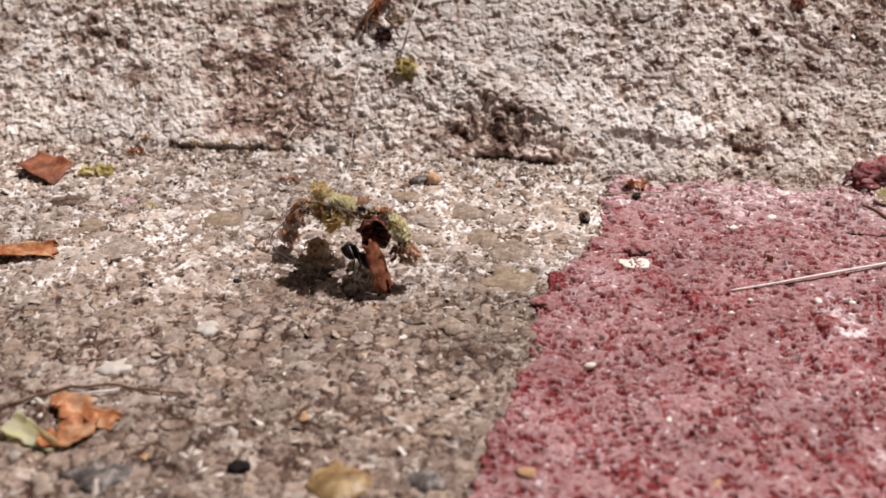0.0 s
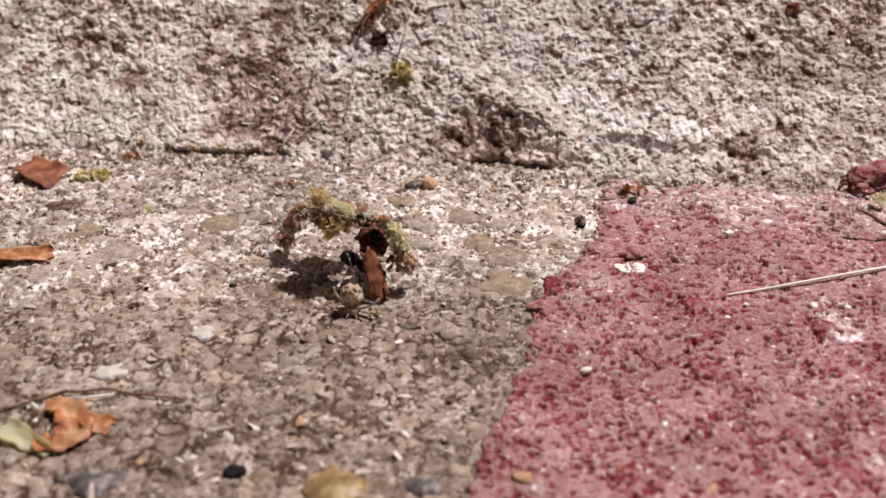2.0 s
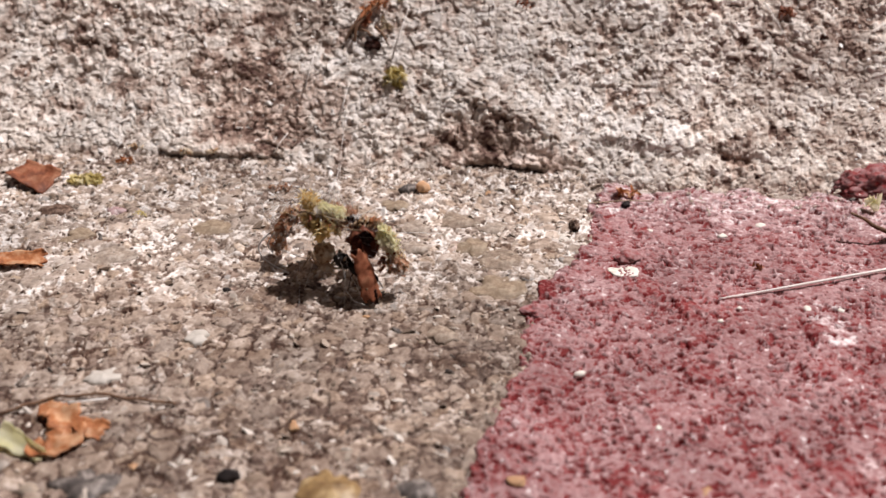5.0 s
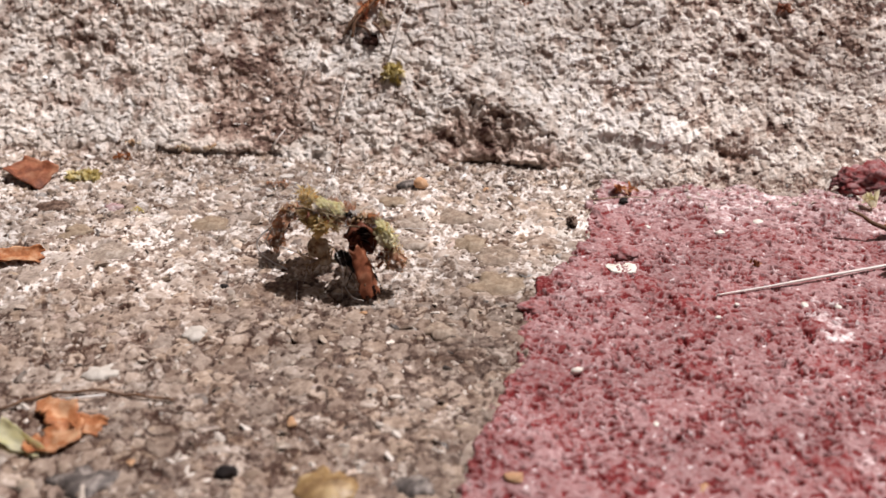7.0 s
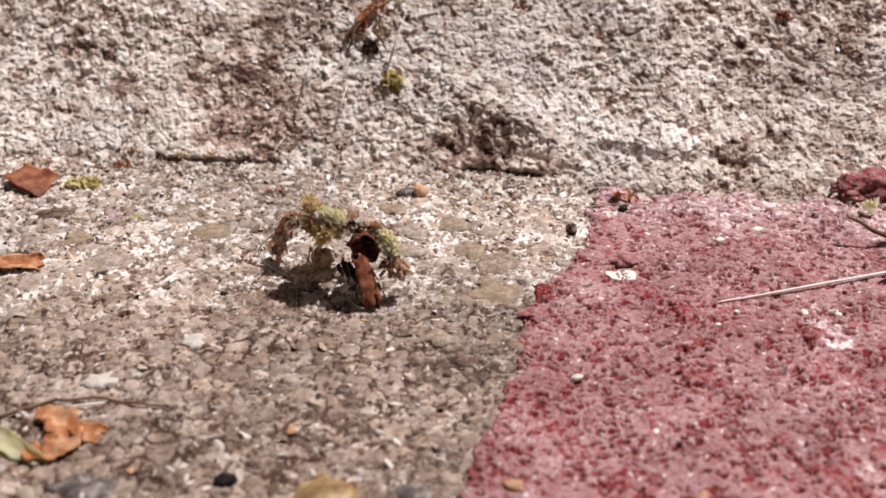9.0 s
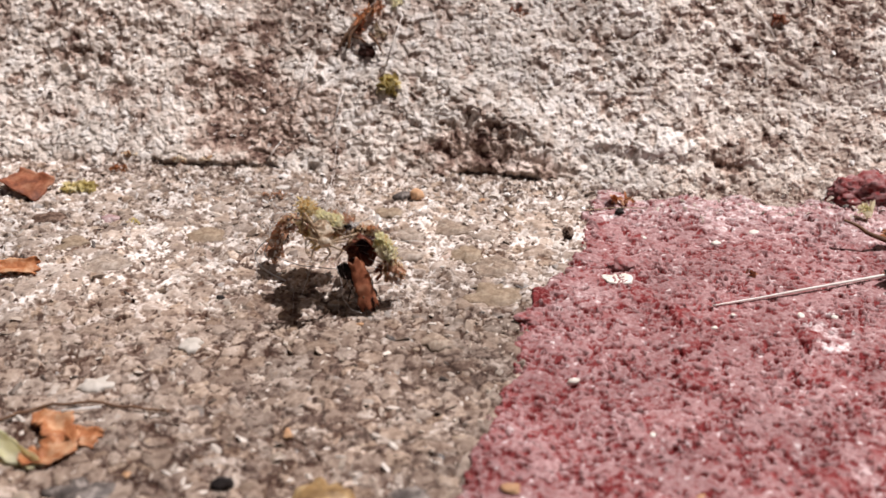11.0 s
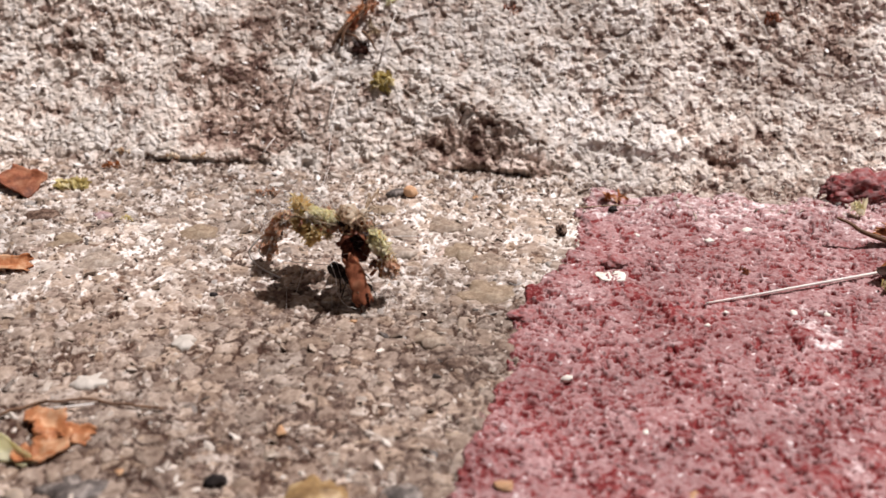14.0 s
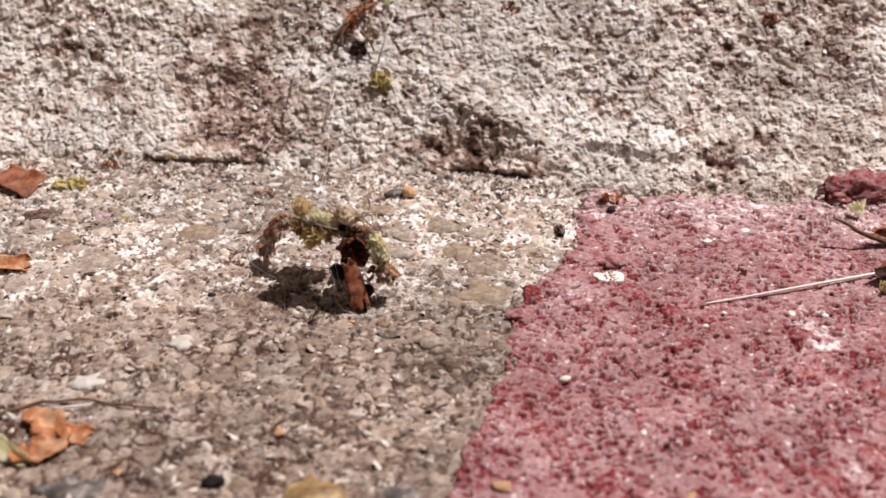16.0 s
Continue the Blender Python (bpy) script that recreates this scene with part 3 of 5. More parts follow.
def wall_point(u, v, h):
    """The point u along the wall's foot, v up its slope and h out of it."""
    top = np.clip(v - WALL_HIGH, 0.0, 300.0)
    drop = np.maximum(v - WALL_HIGH - 300.0, 0.0)
    v = np.minimum(v, WALL_HIGH)
    end = np.abs(u) > 3999
    v = np.where(end, np.minimum(v, 0.0), v)
    return (-drop[..., None] * UP + WALL_FOOT + u[..., None] * ALONG + v[..., None] * SLOPE + h[..., None] * OUT + top[..., None] * BACK)


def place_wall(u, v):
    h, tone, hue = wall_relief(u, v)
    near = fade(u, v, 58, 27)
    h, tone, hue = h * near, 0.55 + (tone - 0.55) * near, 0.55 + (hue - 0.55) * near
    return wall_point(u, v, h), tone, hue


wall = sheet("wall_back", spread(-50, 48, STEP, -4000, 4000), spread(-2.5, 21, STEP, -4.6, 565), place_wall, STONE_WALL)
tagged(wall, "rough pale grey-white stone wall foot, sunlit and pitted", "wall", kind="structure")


def on_wall(u, v, out=0.0):
    a, b = np.array([float(u)]), np.array([float(v)])
    h = wall_relief(a, b)[0] + out
    return wall_point(a, b, h)[0]


# ---------------------------------------------------------------- mesh makers (millimetres)
class Form:
    """Points and faces of one mesh."""

    def __init__(self):
        self.co, self.faces = [], []

    def add(self, co, faces):
        k = len(self.co)
        self.co += [tuple(p) for p in co]
        self.faces += [tuple(i + k for i in f) for f in faces]
        return self

    def mesh(self, name, material, flat=False):
        me = bpy.data.meshes.new(name)
        me.from_pydata([(x * MM, y * MM, z * MM) for x, y, z in self.co], [], self.faces)
        me.polygons.foreach_set("use_smooth", [not flat] * len(me.polygons))
        me.materials.append(material)
        me.update()
        return me


def part(name, form, material, parent=None, label="", flat=False, at=None):
    ob = new(name, form.mesh(name, material, flat))
    ob.parent = parent
    if at is not None:
        ob.location = Vector(at) * MM
    return tagged(ob, label)


def empty(name, at, label, category, group=""):
    ob = new(name)
    ob.empty_display_size = 0.002
    ob.location = Vector(at) * MM
    return tagged(ob, label, category, group)


def ball(level=2):
    bm = bmesh.new()
    bmesh.ops.create_icosphere(bm, subdivisions=level, radius=1)
    co = [v.co.copy() for v in bm.verts]
    faces = [tuple(v.index for v in f.verts) for f in bm.faces]
    bm.free()
    return co, faces


BALLS = {k: ball(k) for k in (1, 2, 3, 4, 5)}


def blob(size, seed, rough=0.18, level=3, centre=(0, 0, 0), turn=None, bumps=1.6, facets=0.0):
    """A rounded uneven lump of the given half sizes."""
    co, faces = BALLS[level]
    r = random.Random(seed)
    off = Vector((r.uniform(-50, 50), r.uniform(-50, 50), r.uniform(-50, 50)))
    cuts = []
    for _ in range(7 if facets else 0):
        d = Vector((r.gauss(0, 1), r.gauss(0, 1), r.gauss(0, 1))).normalized()
        cuts.append((d, 1 - facets * r.uniform(0.4, 1)))
    out = []
    for p in co:
        q = p * (1 + rough * noise.noise(p * bumps + off) + 0.4 * rough * noise.noise(p * bumps * 3 + off))
        for d, lim in cuts:
            over = q.dot(d) - lim
            if over > 0:
                q = q - d * over * 0.9
        q = Vector((q.x * size[0], q.y * size[1], q.z * size[2]))
        if turn:
            q = turn @ q
        out.append(q + Vector(centre))
    return Form().add(out, faces)


def tube(points, r0, r1=None, sides=6, form=None):
    """A tapered round strand through the points."""
    r1 = r0 if r1 is None else r1
    pts = [Vector(p) for p in points]
    form = form or Form()
    co, faces = [], []
    n = len(pts)
    side = None
    for i, p in enumerate(pts):
        d = (pts[min(i + 1, n - 1)] - pts[max(i - 1, 0)]).normalized()
        if side is None:
            side = d.orthogonal().normalized()
        side = (side - d * side.dot(d)).normalized()
        other = d.cross(side)
        r = r0 + (r1 - r0) * i / (n - 1)
        for k in range(sides):
            a = 2 * math.pi * k / sides
            co.append(p + (side * math.cos(a) + other * math.sin(a)) * r)
    for i in range(n - 1):
        for k in range(sides):
            a, b = i * sides + k, i * sides + (k + 1) % sides
            faces.append((a, b, b + sides, a + sides))
    faces.append(tuple(range(sides))[::-1])
    faces.append(tuple((n - 1) * sides + k for k in range(sides)))
    return form.add(co, faces)


def bend(points, n=14, wobble=0.0, seed=0):
    """A smooth line through the points (Catmull-Rom), with a slight wobble."""
    p = [Vector(q) for q in points]
    p = [p[0] * 2 - p[1]] + p + [p[-1] * 2 - p[-2]]
    out = []
    for s in range(len(p) - 3):
        for k in range(n):
            t = k / n
            a, b, c, d = p[s:s + 4]
            out.append(0.5 * (2 * b + (c - a) * t + (2 * a - 5 * b + 4 * c - d) * t * t + (3 * b - a - 3 * c + d) * t ** 3))
    out.append(p[-2])
    off = Vector((seed * 3.1, seed * 1.7, 0.5))
    return [q + wobble * noise.noise_vector(q * 0.7 + off) for q in out]


def flake(length, width, thick, curl=0.5, twist=0.0, seed=0, ragged=0.18, nx=22, ny=14, pleat=0.0, taper=0.0):
    """A curled dry scrap of leaf with a ragged outline, a closed shell or (thick 0) a single skin; length along x."""
    off = Vector((seed * 7.7, seed * 3.3, 1.1))
    top = []
    for i in range(nx + 1):
        for j in range(ny + 1):
            a, b = 2 * i / nx - 1, 2 * j / ny - 1
            edge_x = 1 + ragged * (noise.noise(Vector((b * 2.2, math.copysign(3, a), 0)) + off) + 0.4 * noise.noise(Vector((b * 7, math.copysign(3, a), 0)) + off))
            edge_y = 1 + ragged * (noise.noise(Vector((a * 2.2, math.copysign(7, b), 0)) + off) + 0.4 * noise.noise(Vector((a * 7, math.copysign(7, b), 0)) + off))
            x, y = a * edge_x * length / 2, b * edge_y * width / 2
            ang = curl * b
            z = (width / 2) * (1 - math.cos(ang)) / max(abs(curl), 0.05) if curl else 0
            z *= 1 if curl > 0 else -1
            yy = (width / 2) * math.sin(ang) / curl * edge_y if curl else y
            z += 0.10 * width * noise.noise(Vector((a * 1.6, b * 1.6, 4)) + off) + pleat * math.sin(a * 9) * 0.05 * width
            yy *= 1 - taper * (a + 1) / 2
            q = Matrix.Rotation(twist * a, 3, "X") @ Vector((x, yy, z))
            top.append(q)
    m = ny + 1
    if not thick:
        return Form().add(top, [(a, a + m, a + m + 1, a + 1) for i in range(nx) for a in range(i * m, i * m + ny)])
    low = [q - Vector((0, 0, thick)) for q in top]
    k = len(top)
    faces = []
    for i in range(nx):
        for j in range(ny):
            a = i * m + j
            faces.append((a, a + m, a + m + 1, a + 1))
            faces.append((k + a, k + a + 1, k + a + m + 1, k + a + m))
    for i in range(nx):
        a = i * m
        faces.append((a, k + a, k + a + m, a + m))
        a = i * m + ny
        faces.append((a, a + m, k + a + m, k + a))
    for j in range(ny):
        a = j
        faces.append((a, a + 1, k + a + 1, k + a))
        a = nx * m + j
        faces.append((a, k + a, k + a + 1, a + 1))
    return Form().add(top + low, faces)


def moved(form, m):
    form.co = [tuple(m @ Vector(p)) for p in form.co]
    return form


def turn(rx=0, ry=0, rz=0):
    return Euler([radians(a) for a in (rx, ry, rz)]).to_matrix()


def leaflet(form, base, way, length, width, r, curve=0.3):
    """One small pointed moss leaf, folded along its middle."""
    way = way.normalized()
    side = way.cross(Vector((r.gauss(0, 1), r.gauss(0, 1), r.gauss(0, 1)))).normalized()
    up = side.cross(way)
    co, faces = [], []
    prof = [(0, 0.35), (0.3, 1.0), (0.6, 0.8), (0.85, 0.4)]
    for s, w in prof:
        c = base + way * (length * s) + up * (curve * length * s * s)
        co += [c - side * (w * width / 2) + up * 0.15 * width, c, c + side * (w * width / 2) + up * 0.15 * width]
    co.append(base + way * length + up * (curve * length))
    for a in (0, 3, 6):
        faces += [(a, a + 3, a + 4, a + 1), (a + 1, a + 4, a + 5, a + 2)]
    faces += [(9, 12, 10), (10, 12, 11)]
    form.add(co, faces)


def moss(size, count, seed, leaf=0.7, spray=0.6, width=0.22):
    """A tuft: many small leaves on short stems inside an uneven ellipsoid of the given half sizes."""
    r = random.Random(seed)
    form = Form()
    for _ in range(count):
        d = Vector((r.gauss(0, 1), r.gauss(0, 1), r.gauss(0, 1))).normalized()
        k = r.uniform(0.25, 0.95) * (1 + 0.35 * noise.noise(d * 2.1 + Vector((seed, 0, 0))))
        base = Vector((d.x * size[0], d.y * size[1], d.z * size[2])) * k
        way = d * spray + Vector((r.gauss(0, 0.6), r.gauss(0, 0.6), r.gauss(0, 0.5)))
        leaflet(form, base, way, leaf * r.uniform(0.5, 1.3), width * r.uniform(0.6, 1.4), r, r.uniform(-0.3, 0.5))
    return form


def crumbs(size, count, seed, grain=0.25):
    """Clinging crumbs: many tiny angular lumps, touching, inside an ellipsoid."""
    r = random.Random(seed)
    form = Form()
    for k in range(count):
        d = Vector((r.gauss(0, 1), r.gauss(0, 1), r.gauss(0, 1))).normalized() * r.uniform(0.1, 1) ** 0.5
        s = grain * r.uniform(0.5, 1.5)
        spin = Euler((r.uniform(0, 6), r.uniform(0, 6), r.uniform(0, 6))).to_matrix()
        one = blob((s * 1.5, s * r.uniform(0.4, 0.9), s * r.uniform(0.2, 0.6)), seed * 100 + k, 0.7, 1, (d.x * size[0], d.y * size[1], d.z * size[2]), spin, 3.0)
        form.add(one.co, one.faces)
    return form


# ---------------------------------------------------------------- debris caught in the web
BUNDLE_AT = (-14.7, -1.0, 0.0)
bundle = empty("debris_bundle", BUNDLE_AT, "arched bundle of moss and dry leaf scraps tied with silk", "plant debris")


def in_bundle(x, y, z):
    return (x - BUNDLE_AT[0], y - BUNDLE_AT[1], z - BUNDLE_AT[2])


def bundle_part(name, form, material, x, y, z, label="", rot=None, flat=False):
    if rot is not None:
        moved(form, rot)
    ob = part(name, form, material, bundle, label, flat, in_bundle(x, y, z))
    return tagged(ob, kind="stuff") if name == "soil_clod" else ob


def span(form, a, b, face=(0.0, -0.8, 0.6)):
    """Turn a scrap made along x so that it reaches from a towards b with its top to face (by default towards the
    camera); gives its middle too.
    """
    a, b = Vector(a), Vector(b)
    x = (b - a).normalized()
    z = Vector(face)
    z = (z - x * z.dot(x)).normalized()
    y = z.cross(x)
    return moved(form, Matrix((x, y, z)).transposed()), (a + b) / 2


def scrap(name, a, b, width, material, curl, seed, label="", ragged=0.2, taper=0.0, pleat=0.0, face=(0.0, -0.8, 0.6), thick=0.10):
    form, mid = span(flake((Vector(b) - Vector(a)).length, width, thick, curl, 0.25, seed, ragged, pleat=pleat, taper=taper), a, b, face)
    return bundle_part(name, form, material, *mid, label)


def cup(size, seed, deep=0.6, ragged=0.3, thick=0.12):
    """A ragged dry cup, hollow towards -y: a rolled leaf seen from its open end."""
    off = Vector((seed * 5.1, seed * 2.3, 0.7))
    n, m = 30, 12
    inner, outer = [], []
    for j in range(m + 1):
        for i in range(n):
            a = 2 * math.pi * i / n
            rim = 1 + ragged * noise.noise(Vector((math.cos(a) * 1.5, math.sin(a) * 1.5, 2)) + off) + 0.12 * noise.noise(Vector((math.cos(a) * 6, math.sin(a) * 6, 5)) + off)
            k = j / m
            r = math.sin(k * 1.65) / math.sin(1.65) if k > 0 else 0.0
            depth = (math.cos(k * 1.65) - math.cos(1.65)) * deep * 2 - 0.5 * (rim - 1) * k * k
            fold = 1 + 0.32 * noise.noise(Vector((math.cos(a) * 1.7, math.sin(a) * 1.7, k * 2)) + off) + 0.08 * noise.noise(Vector((math.cos(a) * 6, math.sin(a) * 6, k * 5)) + off)
            p = Vector((size[0] * r * fold * math.cos(a) * (1 + 0.3 * (rim - 1)), size[1] * depth, size[2] * r * fold * math.sin(a) * (1 + 0.5 * (rim - 1))))
            inner.append(p)
            out = Vector((math.cos(a) * r, 1.0 - 0.8 * k, math.sin(a) * r)).normalized()
            outer.append(p + out * thick * (1 - 0.6 * k))
    k0 = len(inner)
    faces = []
    for j in range(m):
        for i in range(n):
            a, c = j * n + i, j * n + (i + 1) % n
            faces.append((a, a + n, c + n, c))
            faces.append((k0 + a, k0 + c, k0 + c + n, k0 + a + n))
    for i in range(n):
        a, c = m * n + i, m * n + (i + 1) % n
        faces.append((a, k0 + a, k0 + c, c))
    return Form().add(inner + outer, faces)


def husks(size, count, seed, long=0.7, wide=0.45):
    """Crumpled bits of skin of leaf, each a small curled flake, heaped in an ellipsoid."""
    r = random.Random(seed)
    form = Form()
    for k in range(count):
        d = Vector((r.gauss(0, 1), r.gauss(0, 1), r.gauss(0, 1))).normalized() * r.uniform(0.3, 1)
        one = flake(long * r.uniform(0.6, 1.4), wide * r.uniform(0.6, 1.5), 0, r.uniform(-1.5, 1.5), r.uniform(-0.6, 0.6), seed * 31 + k, 0.45, 8, 6)
        spin = Euler((r.uniform(0, 6.3), r.uniform(0, 6.3), r.uniform(0, 6.3))).to_matrix()
        moved(one, spin)
        form.add([(p[0] + d.x * size[0], p[1] + d.y * size[1], p[2] + d.z * size[2]) for p in one.co], one.faces)
    return form


# the hanging arm of brown scraps
bundle_part("brown_scrap", husks((0.75, 0.5, 0.6), 16, 27, 1.1, 0.8), RUST_SCRAP, -14.25, -1.2, 1.6, "red-brown crumpled scraps of leaf")
bundle_part("brown_scrap", husks((0.5, 0.45, 1.0), 20, 28, 0.9, 0.6), RUST_SCRAP, -13.55, -1.6, 3.1, "red-brown crumpled scraps of leaf", turn(0, 24, 0))
bundle_part("dark_scrap", husks((0.35, 0.3, 0.8), 4, 31, 0.8, 0.5), DARK_LEAF, -13.15, -1.5, 3.0, "dark brown crumpled scraps of leaf", turn(0, 20, 0))
bundle_part("brown_scrap", husks((0.85, 0.6, 0.6), 24, 29, 1.0, 0.7), RUST_SCRAP, -12.55, -2.3, 5.0, "orange-brown crumpled scraps of leaf", turn(0, -20, 0))
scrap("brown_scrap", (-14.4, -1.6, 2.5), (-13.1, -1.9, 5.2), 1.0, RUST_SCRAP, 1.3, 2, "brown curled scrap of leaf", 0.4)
bundle_part("brown_scrap", blob((0.5, 0.45, 0.5), 34, 0.6, 4, bumps=2.2), RUST_SCRAP, -14.2, -1.3, 1.5, "red-brown crumb")
for k, (x, y, z) in enumerate([(-13.25, -2.2, 3.9), (-13.7, -2.1, 3.1), (-13.1, -2.2, 3.1), (-14.0, -1.9, 1.9), (-12.4, -2.7, 5.2), (-13.5, -2.2, 2.6)]):
    bundle_part("tan_scrap", blob((0.13, 0.10, 0.17), 32 + k, 0.5, 2), STRAW, x, y, z)
bundle_part("soil_clod", crumbs((0.9, 0.5, 0.5), 60, 7, 0.16), CRUMB, -12.6, -2.3, 5.3, "brown clinging crumbs")
# the moss on the crown of the arch
bundle_part("moss_core", blob((0.6, 0.55, 0.5), 10, 0.7, 5, bumps=3.0), MOSS, -10.70, -5.00, 8.10, "yellow moss tuft")
bundle_part("moss_tuft", moss((0.95, 0.85, 0.85), 520, 8, 0.42, 0.45, 0.13), MOSS, -10.70, -5.10, 8.15, "yellow-green moss tuft")
bundle_part("moss_core", blob((1.15, 0.7, 0.5), 35, 0.7, 5, bumps=3.0), DRY_MOSS, -10.05, -5.80, 6.70, "olive-brown dry moss")
bundle_part("moss_tuft", moss((1.55, 0.9, 0.85), 220, 9, 0.40, 0.35, 0.12), DRY_MOSS, -10.0, -5.85, 6.60, "olive-brown dry moss")
bundle_part("moss_leaves", husks((1.35, 0.8, 0.75), 30, 52, 0.9, 0.6), MOSS, -9.9, -6.0, 6.55, "yellow-olive crumpled moss leaves")
# dark scraps put shade into the gaps of the moss
bundle_part("dark_scrap", husks((1.9, 0.5, 0.7), 16, 53, 0.6, 0.3), HOOD_LEAF, -9.6, -6.3, 7.0, "dark brown bits standing for the shaded gaps in the moss", turn(0, 10, 0))
bundle_part("tan_scrap", husks((1.7, 0.5, 0.8), 14, 54, 0.7, 0.35), STRAW, -9.6, -6.3, 7.3, "pale bits of skin of leaf on the moss", turn(0, 12, 0))
bundle_part("moss_tuft", moss((0.45, 0.4, 0.5), 300, 36, 0.22, 0.1, 0.09), DRY_MOSS, -9.80, -6.10, 5.55)
bundle_part("moss_tuft", moss((0.35, 0.35, 0.35), 200, 37, 0.22, 0.1, 0.09), DRY_MOSS, -8.40, -6.40, 6.0)
green = Form()
rr = random.Random(12)
for k in range(120):
    leaflet(green, Vector((rr.uniform(-1.0, 1.0), rr.uniform(-0.6, 0.4), rr.uniform(-0.4, 0.4))), Vector((0.8, rr.uniform(-0.6, 0.2), rr.uniform(-0.8, -0.1))),
            rr.uniform(0.4, 0.9), rr.uniform(0.10, 0.20), rr, 0.2)
bundle_part("moss_leaves", moved(green, turn(0, 18, 0)), GREEN_LEAF, -9.00, -5.90, 8.05, "pale green long moss leaves")
bundle_part("moss_core", blob((0.85, 0.4, 0.28), 38, 0.7, 5, bumps=2.6), GREEN_LEAF, -8.80, -5.75, 7.80, "pale yellow-green moss", turn(0, 20, 0))
bundle_part("moss_tuft", moss((1.35, 0.6, 0.45), 240, 43, 0.36, 0.2, 0.13), MOSS, -8.70, -5.80, 7.65, "yellow-green moss tuft", turn(0, 20, 0))
bundle_part("twig", tube(bend([(0, 0, 0), (2.0, -0.9, 0.15), (4.2, -2.0, 0.3)], 8, 0.14, 3), 0.08, 0.06), TAN_FILM, -11.80, -5.50, 7.39, "thin pale stem")
bundle_part("twig", tube(bend([(0, 0, 0), (1.2, -0.5, -0.35), (2.3, -1.1, -0.2)], 8, 0.14, 5), 0.07, 0.05), TAN_FILM, -8.60, -6.40, 7.0, "thin pale stem")
# this and the next three are masses behind the arch, added for its shadow
bundle_part("moss_core", blob((1.6, 1.2, 0.6), 41, 0.6, 4, bumps=2.6), DRY_MOSS, -9.80, -4.60, 6.45, "olive-brown dry moss")
bundle_part("brown_scrap", husks((1.2, 0.8, 0.5), 26, 42, 1.1, 0.8), RUST_SCRAP, -7.90, -5.30, 6.75, "brown bits behind the moss, added to fill the shadow")
bundle_part("brown_scrap", husks((2.2, 1.2, 0.5), 80, 49, 1.2, 0.9), RUST_SCRAP, -9.3, -2.7, 5.5, "hidden brown bits at the back, added to widen the shadow")
bundle_part("brown_scrap", husks((1.2, 1.0, 0.6), 26, 50, 1.1, 0.8), RUST_SCRAP, -5.9, -3.6, 4.9, "hidden brown bits at the back, added to widen the shadow")
bundle_part("moss_leaves", husks((1.25, 0.35, 0.5), 16, 57, 1.2, 0.8), MOSS, -9.85, -6.7, 6.35, "broad yellow-olive moss leaves")
# the dark joint and the hanging strip of moss
bundle_part("seed_husk", blob((0.42, 0.35, 0.26), 13, 0.4, 3), BLACK_STONE, -7.2, -6.1, 7.1, "dark seed husk", turn(0, 20, 0))
bundle_part("silk_tuft", moss((0.5, 0.4, 0.45), 160, 39, 0.35, 0.3, 0.05), SILK, -6.7, -6.2, 7.2, "pale tuft of silk")
bundle_part("dark_scrap", husks((0.9, 0.4, 0.25), 10, 24, 0.8, 0.4), DARK_LEAF, -6.6, -6.6, 6.9, "dark brown rim of leaf")
bundle_part("soil_clod", crumbs((1.2, 0.6, 0.4), 130, 14, 0.14), CRUMB, -6.3, -6.4, 6.9)
bundle_part("tan_scrap", husks((0.4, 0.35, 0.4), 14, 15, 0.6, 0.4), TAN_FILM, -5.3, -6.4, 7.1, "orange-tan crumpled skin of leaf")
bundle_part("brown_scrap", blob((0.38, 0.35, 0.36), 16, 0.6, 3, bumps=2.2), ORANGE_LEAF, -5.35, -6.4, 7.05, "orange-tan crumb")
bundle_part("moss_core", blob((0.60, 0.7, 1.3), 11, 0.6, 5, bumps=3.0), GREEN_LEAF, -4.25, -6.7, 5.6, "pale yellow-green moss strip", turn(0, -24, 0))
bundle_part("moss_tuft", moss((0.85, 0.8, 1.5), 300, 16, 0.40, 0.35, 0.13), MOSS, -4.25, -6.75, 5.6, "yellow-green moss strip", turn(0, -24, 0))
bundle_part("moss_leaves", husks((0.7, 0.6, 1.2), 20, 55, 0.9, 0.5), GREEN_LEAF, -4.2, -7.0, 5.5, "pale yellow-green moss leaves", turn(0, -26, 0))
# dark scraps again, in place of shaded gaps in the strip
bundle_part("dark_scrap", husks((0.7, 0.5, 1.3), 9, 56, 0.5, 0.3), HOOD_LEAF, -4.2, -7.1, 4.9, "dark brown bits standing for the shaded gaps in the moss", turn(0, -26, 0))
bundle_part("moss_leaves", moss((0.8, 0.7, 1.3), 260, 17, 0.5, 0.2, 0.18), GREEN_LEAF, -4.1, -7.0, 5.5, "", turn(0, -26, 0))
bundle_part("moss_tuft", moss((1.0, 0.7, 1.1), 200, 19, 0.30, 0.2, 0.12), MOSS, -3.6, -6.8, 3.8)
bundle_part("soil_clod", crumbs((1.05, 0.7, 1.3), 130, 18, 0.17), CRUMB, -3.5, -7.0, 3.4, "tan and reddish crumbs hanging in silk", turn(0, -20, 0))
bundle_part("brown_scrap", husks((0.9, 0.6, 1.1), 26, 46, 0.6, 0.35), RUST_SCRAP, -3.4, -7.0, 3.2, "tan and rusty bits of leaf", turn(0, -20, 0))
bundle_part("tan_scrap", husks((0.75, 0.35, 1.0), 24, 58, 0.6, 0.35), RUST_SCRAP, -3.3, -7.7, 3.4, "orange-tan bits of leaf", turn(0, -20, 0))
bundle_part("tan_scrap", husks((0.7, 0.3, 1.0), 9, 59, 0.45, 0.25), STRAW, -3.3, -7.8, 3.4, "pale bits of leaf", turn(0, -20, 0))
